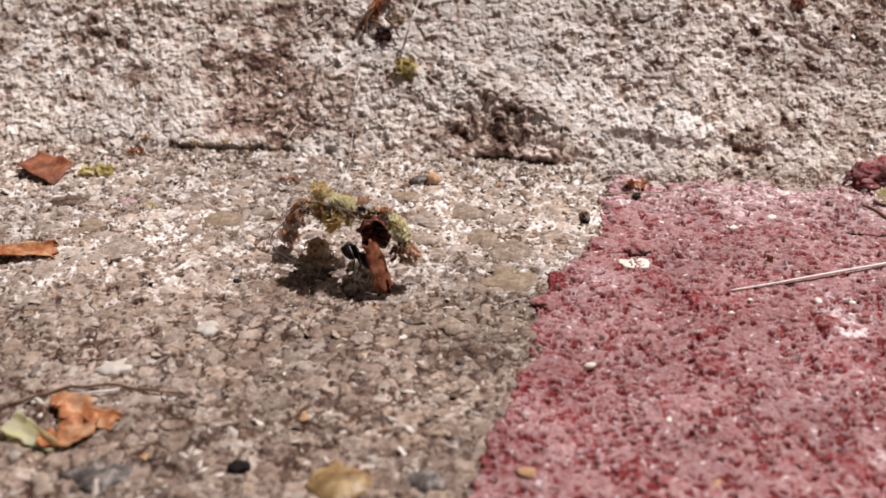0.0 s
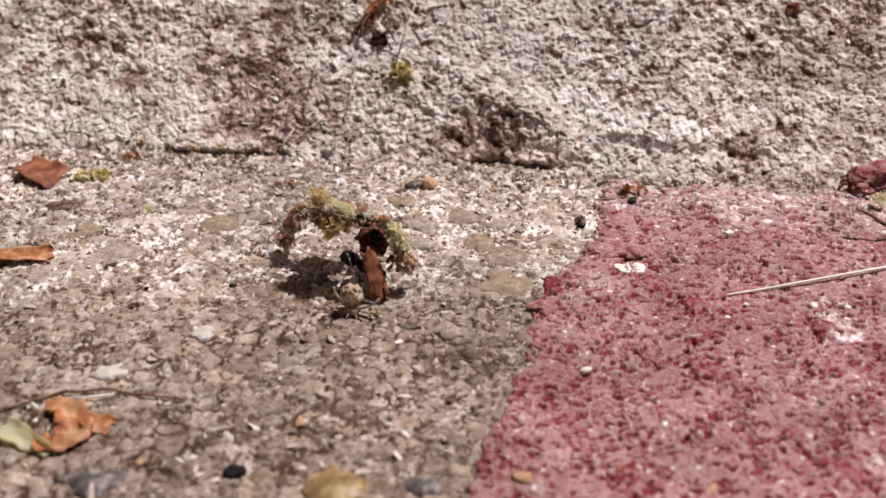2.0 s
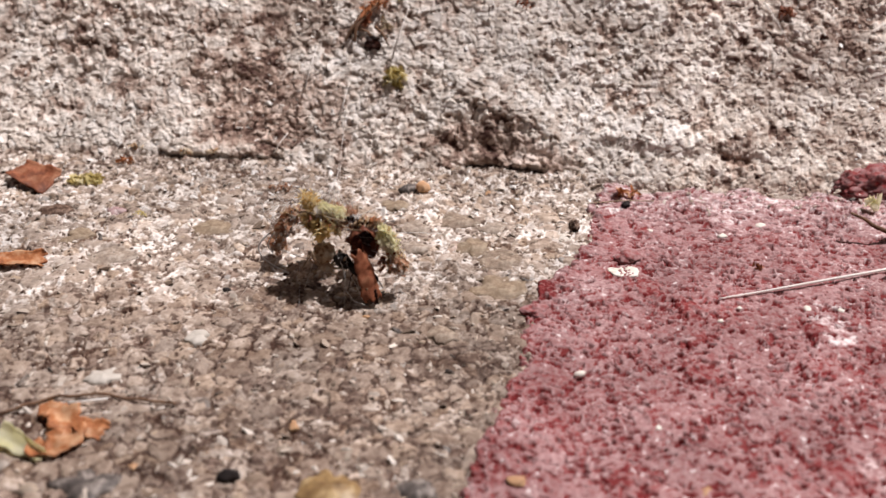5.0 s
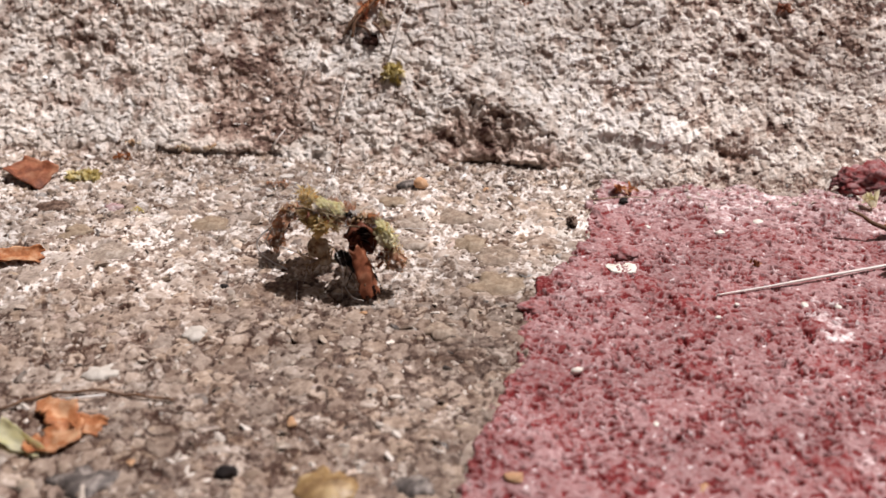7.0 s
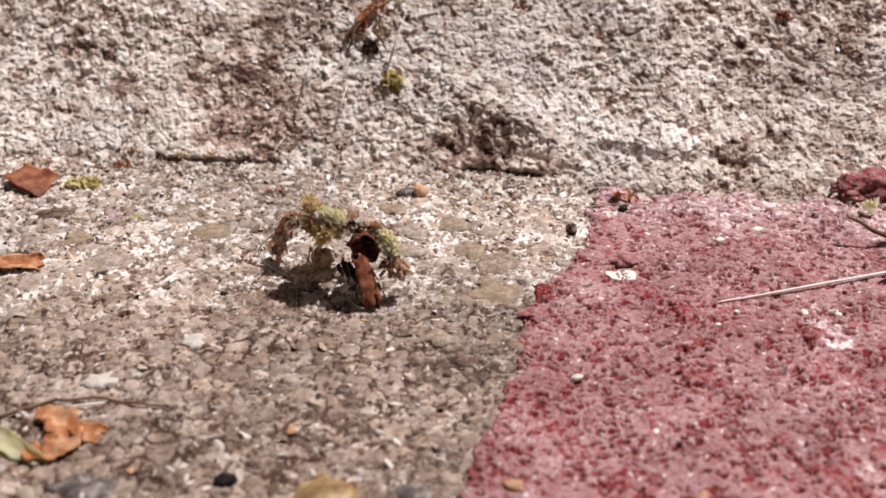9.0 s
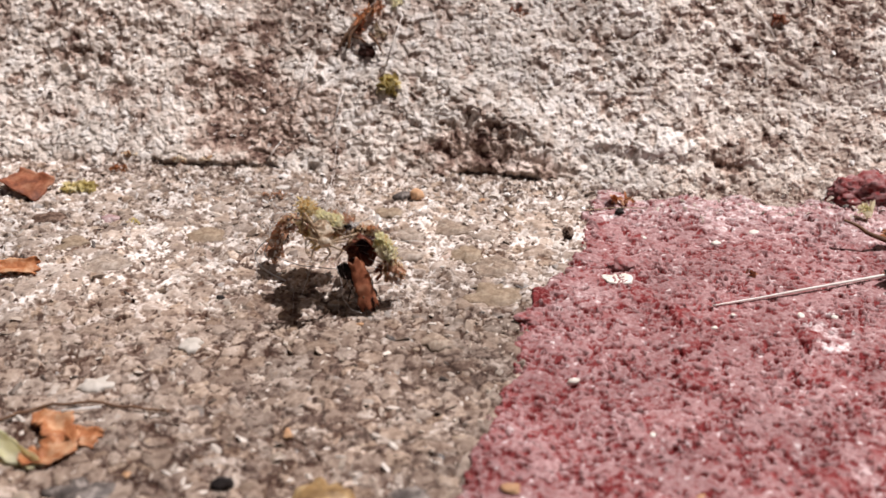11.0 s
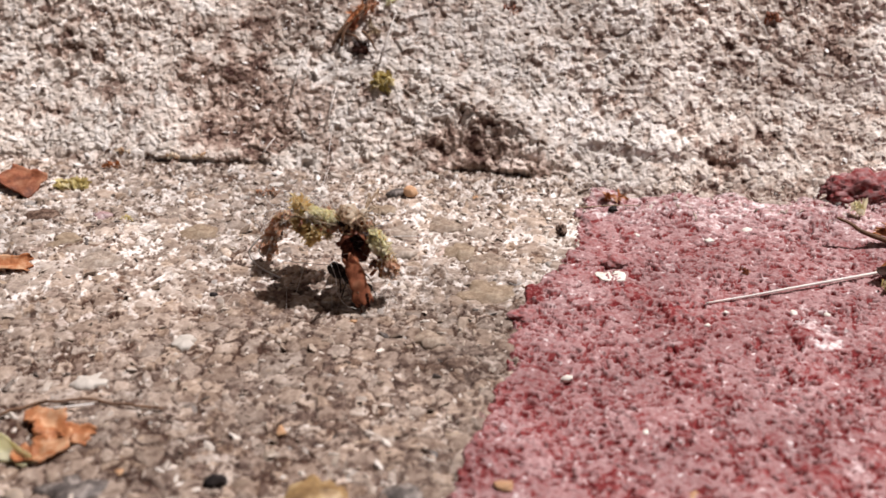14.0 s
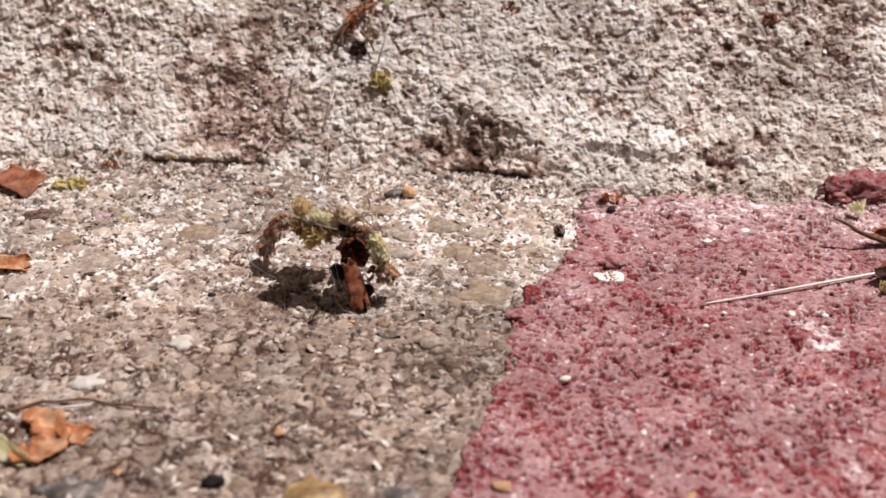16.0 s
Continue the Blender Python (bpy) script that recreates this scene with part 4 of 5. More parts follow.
# dark scraps stand in for a shaded hole between the parts
bundle_part("dark_scrap", husks((0.35, 0.3, 0.7), 6, 40, 0.6, 0.4), HOOD_LEAF, -4.6, -7.0, 3.3, "dark bits standing for the shaded hole beside the hood")
# unseen mass added behind the hood so that the shadow closes up
bundle_part("dark_scrap", blob((1.1, 1.0, 1.1), 47, 0.6, 4, bumps=2.4), DARK_LEAF, -5.7, -5.2, 4.9, "hidden dark mass behind the hood, added to fill the shadow")
# the rolled leaf and the scrap that hangs from it
bundle_part("leaf_hood", cup((1.15, 1.0, 1.5), 21, 0.8, 0.3), HOOD_LEAF, -6.15, -7.3, 5.25, "dark red-brown rolled leaf, hollow inside", turn(10, -8, 10))
bundle_part("dark_scrap", husks((0.6, 0.4, 0.6), 8, 25, 0.8, 0.5), HOOD_LEAF, -7.0, -7.3, 5.3, "curled edge of the rolled leaf")
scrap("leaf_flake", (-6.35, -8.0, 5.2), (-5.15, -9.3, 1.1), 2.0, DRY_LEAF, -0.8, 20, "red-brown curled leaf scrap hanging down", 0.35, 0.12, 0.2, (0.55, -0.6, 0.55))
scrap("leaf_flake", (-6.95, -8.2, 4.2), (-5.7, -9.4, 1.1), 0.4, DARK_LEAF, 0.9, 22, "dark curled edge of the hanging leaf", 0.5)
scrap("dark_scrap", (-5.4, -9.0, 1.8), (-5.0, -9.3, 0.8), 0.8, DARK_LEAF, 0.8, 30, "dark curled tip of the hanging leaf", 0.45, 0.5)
bundle_part("silk_tuft", crumbs((0.12, 0.12, 1.3), 12, 48, 0.05), SILK, -6.55, -8.7, 2.6, "pale beads of silk along the leaf edge", turn(20, -14, 0))
bundle_part("twig", tube(bend([(-0.3, 0.3, 2.2), (-0.1, 0.1, 0.8), (0.0, 0, 0)], 8, 0.12, 4), 0.10, 0.06), TWIG, -5.6, -9.35, 0.0, "thin dark stalk touching the ground")
THREADS = [
    ([(-14.7, -1.4, 2.9), (-15.4, -1.6, 2.3), (-15.8, -1.8, 1.45), (-15.3, -2.2, 0.6), (-14.3, -2.9, 0.3), (-13.0, -3.9, 0.2)], 0.10),
    ([(-13.9, -1.5, 3.6), (-14.6, -1.6, 2.6), (-14.95, -1.7, 1.6), (-14.6, -1.7, 0.9)], 0.085),
    ([(-14.3, -1.4, 1.3), (-11.5, -4.0, 1.9), (-7.6, -7.0, 3.5)], 0.05),
    ([(-13.9, -1.7, 2.0), (-10.5, -4.6, 2.6), (-6.5, -7.8, 5.2)], 0.02),
    ([(-7.7, -7.6, 4.6), (-7.3, -8.2, 3.0), (-6.8, -8.7, 2.2), (-6.2, -9.4, 1.2)], 0.016),
    ([(-8.3, -7.6, 4.4), (-7.7, -8.3, 3.1), (-7.6, -8.8, 1.9), (-6.9, -9.3, 1.0), (-6.0, -9.6, 0.9)], 0.03),
    ([(-9.7, -4.8, 5.2), (-10.6, -5.4, 2.5), (-11.4, -6.2, 0.2)], 0.02),
    ([(-3.6, -6.5, 6.0), (-2.0, -6.2, 5.9), (0.3, -5.6, 5.5)], 0.03),
    ([(-6.6, -6.6, 7.8), (-5.0, -6.2, 8.1), (-3.6, -6.0, 7.7)], 0.025),
]
for k, (pts, thick) in enumerate(THREADS):
    bundle_part("silk_thread", tube(bend([Vector(p) - Vector(pts[0]) for p in pts], 8, 0.08, k), thick * 0.8, sides=5), SILK, *pts[0])
rr = random.Random(33)
fuzz = Form()
for k in range(150):
    p = Vector((rr.uniform(-15.5, -3.0), 0, 0))
    p.y = -1.0 - (p.x + 15) * 0.55 + rr.uniform(-0.8, 0.8)
    p.z = 0.8 + 6.6 * max(0.0, math.sin(math.pi * min(1, max(0, (p.x + 15.6) / 12.3)))) ** 0.6 + rr.uniform(-0.8, 0.8)
    q = p + Vector((rr.gauss(0, 1.0), rr.gauss(0, 0.8), rr.gauss(0, 0.9)))
    q.z = max(q.z, 0.2)
    mid = (p + q) / 2 + Vector((rr.gauss(0, 0.2), rr.gauss(0, 0.2), rr.gauss(0, 0.2)))
    tube(bend([p, mid, q], 5), 0.012, sides=4, form=fuzz)
fuzz_ob = bundle_part("silk_fuzz", moved(fuzz, Matrix.Translation(-Vector(BUNDLE_AT))), SILK, *BUNDLE_AT)
tagged(fuzz_ob, kind="stuff")

# the snared ant, hanging head down behind the leaf scrap
ANT_AT = (-7.35, -7.4, 2.0)
ant = empty("ant", ANT_AT, "glossy black ant snared in silk under the debris", "ant")
part("gaster", blob((0.85, 0.62, 0.62), 41, 0.25, 4, turn=turn(0, 55, 20), bumps=2.0), CHITIN, ant, at=(-0.75, 0.2, 1.65))
part("petiole", blob((0.22, 0.18, 0.26), 42, 0.1, 2), CHITIN, ant, at=(-0.15, 0.15, 1.1))
part("thorax", blob((1.05, 0.55, 0.55), 43, 0.14, 3, turn=turn(0, 42, 0)), CHITIN, ant, at=(0.55, 0.1, 0.6))
head = part("head", blob((0.6, 0.5, 0.58), 44, 0.08, 3), CHITIN, ant, at=(1.5, 0.0, -0.25))
part("antenna", tube(bend([(0, 0, 0), (-0.5, -0.4, 0.2), (-0.9, -0.5, -0.6)], 6), 0.05, 0.035), CHITIN, head, at=(-0.1, -0.35, 0))
part("antenna", tube(bend([(0, 0, 0), (0.5, -0.4, 0.3), (0.8, -0.5, -0.4)], 6), 0.05, 0.035), CHITIN, head, at=(0.15, -0.3, 0))
ant_legs = []
for k, (a, pts) in enumerate([((0.1, -0.3, 0.1), [(0, 0, 0), (-1.0, -0.3, 0.9), (-1.5, -0.2, -0.5), (-1.8, -0.1, -1.2)]),
                              ((0.3, -0.4, -0.2), [(0, 0, 0), (-0.8, -0.4, 0.3), (-1.2, -0.6, -1.0), (-1.3, -0.7, -1.9)]),
                              ((0.5, -0.5, -0.5), [(0, 0, 0), (0.0, -0.5, 0.2), (0.3, -0.9, -0.8), (0.5, -1.0, -1.7)]),
                              ((0.4, 0.0, 0.1), [(0, 0, 0), (0.9, 0.3, 0.6), (1.5, 0.4, -0.6), (1.7, 0.3, -1.4)]),
                              ((0.5, -0.1, -0.3), [(0, 0, 0), (0.9, 0.0, 0.2), (1.3, -0.2, -0.9), (1.4, -0.2, -1.7)]),
                              ((-0.2, 0.0, 0.5), [(0, 0, 0), (-0.3, -0.4, 1.3), (-1.2, -0.5, 1.5), (-1.7, -0.5, 0.6)])]):
    ant_legs.append(part("leg", tube(bend([Vector(p) * 0.7 for p in pts], 6), 0.065, 0.035), CHITIN, ant, at=(a[0] + 0.3, a[1] + 0.3, a[2] + 0.6)))

# the small spider that wraps it
spider = empty("spider", (-10.0, -6.0, 3.2), "small pale tan mottled spider clinging to the silk", "spider")
part("abdomen", blob((0.92, 0.72, 1.0), 51, 0.3, 5, bumps=2.4), SPIDER_SKIN, spider, "mottled tan abdomen", at=(0, 0, 0))
front = part("cephalothorax", blob((0.62, 0.5, 0.42), 52, 0.08, 3), SPIDER_SKIN, spider, at=(0.25, -0.45, -1.1))
part("palp", tube(bend([(0, 0, 0), (-0.2, -0.4, -0.2), (-0.1, -0.5, -0.5)], 5), 0.07, 0.05), SPIDER_LEG, front, at=(-0.2, -0.3, -0.1))
part("palp", tube(bend([(0, 0, 0), (0.2, -0.4, -0.2), (0.1, -0.5, -0.5)], 5), 0.07, 0.05), SPIDER_LEG, front, at=(0.2, -0.3, -0.1))
spider_legs = []
for s in (-1, 1):
    for k, (reach, lift, drop) in enumerate([(0.8, 2.3, 1.3), (1.0, 1.7, 0.3), (1.15, 0.5, -0.7), (0.7, -0.4, -1.5)]):
        pts = [(0, 0, 0), (s * reach * 0.75, -0.75 + 0.15 * k, lift * 0.7), (s * reach, -0.7 + 0.2 * k, lift), (s * reach * 1.15, -0.2 + 0.2 * k, (lift + drop) / 2),
               (s * reach * 1.25, -0.3 + 0.2 * k, drop)]
        spider_legs.append(part("leg", tube(bend(pts, 5), 0.11, 0.05), SPIDER_LEG, spider, at=(0.2 + s * 0.35, -0.55 + 0.08 * k, -1.0 - 0.08 * k)))

# a faint tuft of threads drawn up from the crown
veil = Form()
rr = random.Random(71)
for k in range(16):
    a = Vector((rr.uniform(-9.6, -7.6), rr.uniform(-5.8, -5.2), rr.uniform(7.6, 8.2)))
    b = Vector((rr.gauss(-8.7, 0.25), rr.gauss(-4.6, 0.2), rr.uniform(9.2, 10.6)))
    tube(bend([a, (a + b) / 2 + Vector((rr.gauss(0, 0.1), 0, rr.gauss(0, 0.1))), b], 5), 0.012, 0.006, 4, veil)
tagged(bundle_part("silk_veil", moved(veil, Matrix.Translation(-Vector(BUNDLE_AT))), SILK, *BUNDLE_AT, "pale thin tuft of silk"), kind="stuff")

# silk lines from the debris to the wall and the ground
web = empty("spider_web", (-9.5, -4.5, 0), "fine loose silk threads strung between debris, wall and ground", "web")
rr = random.Random(61)
for k in range(16):
    if k < 11:
        a = Vector((rr.uniform(-10.5, -4.5), -4.5, rr.uniform(6.5, 8.2)))
        b = Vector(on_wall(a.x + rr.uniform(-2.5, 3.5), rr.uniform(2.0, 15.0), 0.1))
    else:
        a = Vector((rr.uniform(-15, -7), -3 - rr.uniform(0, 4), rr.uniform(2, 5)))
        gx, gy = a.x - rr.uniform(-1, 4), a.y - rr.uniform(1, 4)
        b = Vector((gx, gy, height(gx, gy)))
    mid = (a + b) / 2 - Vector((0, 0, rr.uniform(0, 0.5)))
    o = Vector((-9.5, -4.5, 0))
    if 4 < k < 11:
        continue
    part("silk_thread", tube(bend([a - o, mid - o, b - o], 8), 0.009, sides=4), SILK, web)

def slab(rx, ry, seed, thick=0.5, rise=0.10):
    """A flat worn stone: an uneven angular outline, a rough almost level top, sides that go down into the bed."""
    off = Vector((seed * 3.7, seed * 1.9, 0.3))
    n, rings = 32, (0.0, 0.35, 0.65, 0.88, 1.0, 1.03)
    co, faces = [], []
    for j, k in enumerate(rings):
        for i in range(n):
            a = 2 * math.pi * i / n
            c, d = math.cos(a), math.sin(a)
            r = 1 + 0.55 * noise.noise(Vector((c * 1.3, d * 1.3, 1)) + off) + 0.30 * noise.noise(Vector((c * 3.2, d * 3.2, 2)) + off)
            p = Vector((c * rx * r * k, d * ry * r * k, 0))
            p.z = rise * (1 - k * k) + 0.16 * noise.noise(p * 1.1 + off) + 0.08 * noise.noise(p * 3.5 + off)
            p.z -= (0, 0, 0, 0.02, 0.12, thick)[j]
            co.append(p)
    for j in range(len(rings) - 1):
        for i in range(n):
            q, w = j * n + i, j * n + (i + 1) % n
            faces.append((q, w, w + n, q + n))
    return Form().add(co, faces)


def blade(points, widths, thick=0.12, seed=0, cup_up=0.25, ragged=0.3):
    """A curved piece of dry leaf along a line of points: a closed thin shell, its edges ragged and turned up."""
    pts = bend(points, 10)
    n, m = len(pts), 8
    off = Vector((seed * 2.9, seed * 4.1, 0.9))
    top = []
    for i, p in enumerate(pts):
        way = (pts[min(i + 1, n - 1)] - pts[max(i - 1, 0)]).normalized()
        side = way.cross(Vector((0, 0, 1))).normalized()
        f = i / (n - 1) * (len(widths) - 1)
        lo = min(int(f), len(widths) - 2)
        w = widths[lo] + (widths[lo + 1] - widths[lo]) * (f - lo)
        for j in range(m + 1):
            b = 2 * j / m - 1
            edge = 1 + ragged * (noise.noise(Vector((i * 0.22, math.copysign(4, b), 1)) + off) + 0.5 * noise.noise(Vector((i * 0.8, math.copysign(4, b), 3)) + off))
            q = p + side * (b * edge * w / 2)
            q.z += cup_up * w * b * b + 0.16 * w * noise.noise(Vector((i * 0.15, b * 1.2, 7)) + off)
            top.append(q)
    low = [q - Vector((0, 0, thick)) for q in top]
    k, c = len(top), m + 1
    faces = []
    for i in range(n - 1):
        for j in range(m):
            q = i * c + j
            faces += [(q, q + c, q + c + 1, q + 1), (k + q, k + q + 1, k + q + c + 1, k + q + c)]
        q = i * c
        faces += [(q, k + q, k + q + c, q + c), (q + m, q + m + c, k + q + m + c, k + q + m)]
    for j in range(m):
        q = (n - 1) * c + j
        faces += [(j, j + 1, k + j + 1, k + j), (q, k + q, k + q + 1, q + 1)]
    return Form().add(top + low, faces)


# ---------------------------------------------------------------- loose scraps and stones


def lay(name, form, material, x, y, label, category, rot=None, sink=0.1, group="", flat=False):
    """One loose thing laid on the ground at (x, y) by its lowest point."""
    if rot is not None:
        moved(form, rot)
    z = height(x, y) - min(p[2] for p in form.co) - sink
    ob = part(name, form, material, None, label, flat, (x, y, z))
    return tagged(ob, category=category, group=group)


lay("leaf_scrap", flake(4.4, 3.3, 0.14, 0.5, 0.2, 101, 0.16), DRY_LEAF, -39.9, 12.7, "red-brown squarish scrap of dry leaf on the concrete", "leaf scrap", turn(12, 9, -24), 0.1)
lay("moss_scrap", moved(husks((1.7, 0.8, 0.3), 40, 102, 1.1, 0.7), Matrix.Diagonal((1, 1, 0.6))), OLIVE_MOSS, -34.9, 12.6, "small curled olive-green moss scrap on the concrete", "moss", turn(0, 0, -5), 0.3)
lay("leaf_scrap", flake(5.0, 1.8, 0.14, 0.8, 0.3, 103, 0.4, pleat=0.4), ORANGE_LEAF, -37.5, -2.6, "narrow curled orange-brown scrap of dry leaf", "leaf scrap", turn(10, 3, 10), 0.1)
lay("leaf_scrap", blade([(-1.9, 1.9, 0.5), (-0.9, 2.0, 0.7), (0.4, 1.0, 0.7), (0.9, -0.4, 0.5), (0.3, -1.8, 0.35), (-0.8, -2.0, 0.3), (-1.5, -1.1, 0.35)], [0.8, 1.9, 2.7, 2.6, 2.2, 1.8, 0.9], 0.14, 104, 0.12, 0.6), ORANGE_LEAF, -27.6, -25.3, "ragged orange crescent of dry leaf", "leaf scrap", None, 0.1)
lay("leaf_scrap", flake(2.6, 1.5, 0.12, 0.5, 0.3, 105, 0.35), ORANGE_LEAF, -25.4, -25.1, "small orange scrap of dry leaf", "leaf scrap", turn(10, 6, -12), 0.1)
lay("leaf_scrap", flake(4.6, 2.2, 0.14, 0.8, 0.3, 106, 0.3, taper=0.5), GREEN_LEAF, -29.9, -26.9, "pale green scrap of leaf on the concrete", "leaf scrap", turn(22, 4, -26), 0.1)
lay("pebble", slab(1.75, 2.2, 109, 1.2, 0.40), TAN_STONE, -7.5, -31.2, "translucent yellow-brown pebble in the concrete", "pebble", None, 1.15)
lay("pebble", blob((0.9, 0.55, 0.5), 108, 0.7, 3, bumps=2.0, facets=0.5), BLACK_STONE, -14.5, -29.8, "small black stone chip in the concrete", "pebble", None, 0.4)
lay("pebble", slab(2.3, 1.6, 119, 0.9, 0.35), GREY_STONE, -24.3, -30.8, "dark grey pebble in the concrete", "pebble", None, 0.85)
lay("pebble", slab(1.5, 1.1, 110, 0.8, 0.3), GREY_STONE, -1.5, -31.0, "grey pebble in the concrete", "pebble", None, 0.75)
lay("pebble", blob((0.72, 0.6, 0.55), 111, 0.35, 3, facets=0.35), BUFF_LIGHT, -1.55, 10.4, "small orange-tan pebble lying by the wall foot", "pebble", None, -0.05)
lay("pebble", slab(0.95, 0.85, 112, 0.5, 0.2), GREY_STONE, -3.0, 10.9, "flat dark grey stone chip", "pebble", turn(-12, 0, 20), 0.3)
lay("pebble", slab(0.95, 0.95, 117, 0.5), PINK_STONE, -30.7, 7.1, "dull pink stone set flush in the concrete", "pebble", None, 0.42)
# dark brown oval patch left of the bundle, built as a flush slab
lay("pebble", slab(1.1, 2.2, 118, 0.5, 0.02), BROWN_STONE, -16.8, -0.4, "dark brown oval patch set flush in the concrete", "pebble", turn(0, 0, -14), 0.55)
lay("stone_chip", blade([(-1.2, 0.1, 0.3), (-0.5, -0.4, 0.35), (0.3, -0.5, 0.3), (0.9, 0.1, 0.35), (0.5, 0.7, 0.3)], [0.4, 1.2, 1.1, 1.2, 0.5], 0.3, 113, 0.05, 0.5), WHITE_STONE, 16.1, -3.8, "white stone chip in the red paint", "stone chip", turn(0, 0, -12), 0.22)
lay("stone_chip", blob((0.5, 0.28, 0.3), 114, 0.3, 2), WHITE_STONE, 10.9, -18.4, "white stone fleck on the red paint", "stone chip", turn(0, 0, 15), 0.2)
lay("stone_chip", slab(1.1, 0.95, 115, 0.45), CREAM_STONE, -19.5, -13.6, "flat cream stone chip in the concrete", "stone chip", turn(0, 0, 25), 0.33)
lay("stone_chip", slab(1.45, 0.9, 116, 0.45), CREAM_STONE, -26.0, -18.5, "long pale grey stone chip in the concrete", "stone chip", turn(0, 0, 12), 0.38)
for k, (x, y, s) in enumerate([(11.7, -21.7, 0.22), (23.2, -11.4, 0.24), (25.1, -9.6, 0.2), (30.8, -9.6, 0.34), (33.6, -9.8, 0.3), (19.5, 3.3, 0.3),
                               (26.0, 2.0, 0.4), (30.0, 4.0, 0.45), (16.0, -25.0, 0.25)]):
    lay("stone_chip", blob((s * 1.3, s, s * 0.45), 120 + k, 0.55, 2, facets=0.3), WHITE_STONE, x, y, "tiny white stone fleck showing through the red paint", "stone chip", turn(0, 0, 31 * k), s * 0.6, "white flecks")
for k, (x, y, s) in enumerate([(5.4, -30.6, 0.7), (18.2, -31.4, 0.55), (-10.6, -24.5, 0.5), (-21.5, -28.6, 0.4), (-6.0, -10.6, 0.35), (4.8, 10.6, 0.4)]):
    lay("grit", blob((s * 1.2, s * 0.8, s * 0.5), 140 + k, 0.35, 3, facets=0.4), ORANGE_STONE, x, y, "small orange-brown grain lying loose", "grit", turn(0, 0, 47 * k), 0.2, "orange grains")

# the pale hair on the red paint, the grass stem and the scraps beside it
hair_pts = [(23.65, -8.4), (27.7, -7.35), (31.7, -6.2), (39.5, -3.95), (43.5, -2.75)]
base = Vector((23.6, -8.3, 0))
line = [Vector((x, y, 0.55 + 0.05 * k)) for k, (x, y) in enumerate(hair_pts)]
hair = part("dry_bristle", tube(bend([p - base for p in line], 10), 0.07, 0.15), STRAW, None, "long thin pale straw bristle on the red paint", at=base)
tagged(hair, category="straw")
stem_o = Vector((48.0, 0.8, 0))
stem = empty("grass_sprig", stem_o, "dry orange-brown grass stem with a raised dark tip", "grass")
line = [Vector(p) - stem_o for p in [(37.3, 1.9, 2.9), (38.4, 1.4, 2.6), (39.8, 1.0, 1.8), (42.1, 1.2, 0.9), (45.0, 1.0, 0.6), (49.0, 0.6, height(49.0, 0.6) + 0.15)]]
part("stalk", tube(bend(line[:4], 8, 0.1, 2), 0.12, 0.26), TWIG, stem, "thin dark brown tip")
part("stalk", tube(bend(line[3:], 8, 0.1, 2), 0.26, 0.38), ORANGE_LEAF, stem, "orange-brown stalk")
part("blade", moved(flake(4.6, 0.9, 0.1, 0.8, 0.3, 151, 0.3, taper=-0.6), Matrix.Translation(Vector((43.2, 1.5, 1.2)) - stem_o) @ turn(40, 10, -6).to_4x4()), ORANGE_LEAF, stem, "orange dry blade")
part("blade", moved(flake(3.6, 0.7, 0.1, -0.8, 0.3, 152, 0.3, taper=-0.6), Matrix.Translation(Vector((43.4, 1.9, 1.7)) - stem_o) @ turn(30, 22, 8).to_4x4()), ORANGE_LEAF, stem, "orange dry blade")
lay("leaf_scrap", husks((0.6, 0.4, 0.3), 7, 156, 1.5, 0.6), GREEN_LEAF, 41.2, 6.8, "pale yellow-green scrap of leaf at the wall foot", "leaf scrap", None, 0.2)
lay("leaf_scrap", flake(2.6, 1.1, 0.1, 0.9, 0.3, 157), ORANGE_LEAF, 40.9, -3.0, "orange scrap of dry leaf on the red paint", "leaf scrap", turn(30, -20, 35), 0.2)
lay("moss_scrap", husks((0.9, 0.7, 0.5), 30, 153, 0.8, 0.5), OLIVE_MOSS, 40.0, -6.5, "olive moss scrap on the red paint", "moss", None, 0.3)
lay("leaf_scrap", flake(2.6, 1.3, 0.1, 0.9, 0.3, 154), DARK_LEAF, 40.2, -4.4, "dark brown scrap of leaf", "leaf scrap", turn(30, 20, 40), 0.2)
lay("debris_crumbs", husks((1.5, 0.6, 0.25), 18, 155, 0.9, 0.3), ORANGE_LEAF, 18.2, 9.3, "loose orange-brown plant crumbs at the edge of the paint", "plant debris", None, 0.3)
lay("straw_piece", tube(bend([(-3.2, -0.3, 0.3), (0, 0.1, 0.45), (3.3, 0.2, 0.35)], 8, 0.1, 6), 0.06, 0.05), TAN_FILM, 17.3, 7.9, "thin tan straw lying over the edge of the paint", "straw", None, 0.0)
lay("seed", blob((0.42, 0.36, 0.25), 156, 0.7, 3, bumps=2.4), BLACK_STONE, 17.8, 7.3, "small black seed on the red paint", "seed", turn(0, 0, 30), 0.1)
lay("debris_crumbs", husks((0.8, 0.5, 0.15), 9, 157, 0.6, 0.3), DRY_LEAF, 28.2, -3.5, "few dark crumbs on the red paint", "plant debris", None, 0.2)
lay("debris_crumbs", husks((1.3, 0.6, 0.25), 14, 158, 0.8, 0.3), ORANGE_LEAF, -32.0, 16.8, "orange-brown crumbs in the joint at the wall foot", "plant debris", None, 0.3)
lay("grit", blob((0.4, 0.3, 0.25), 160, 0.3, 2, facets=0.3), BLACK_STONE, -18.1, -6.8, "tiny black grain lying loose on the concrete", "grit", None, 0.05)
lay("debris_crumbs", crumbs((1.6, 0.9, 0.12), 36, 161, 0.15), RUST_SCRAP, -15.2, 11.4, "rusty plant crumbs scattered before the wall foot", "plant debris", None, 0.15)
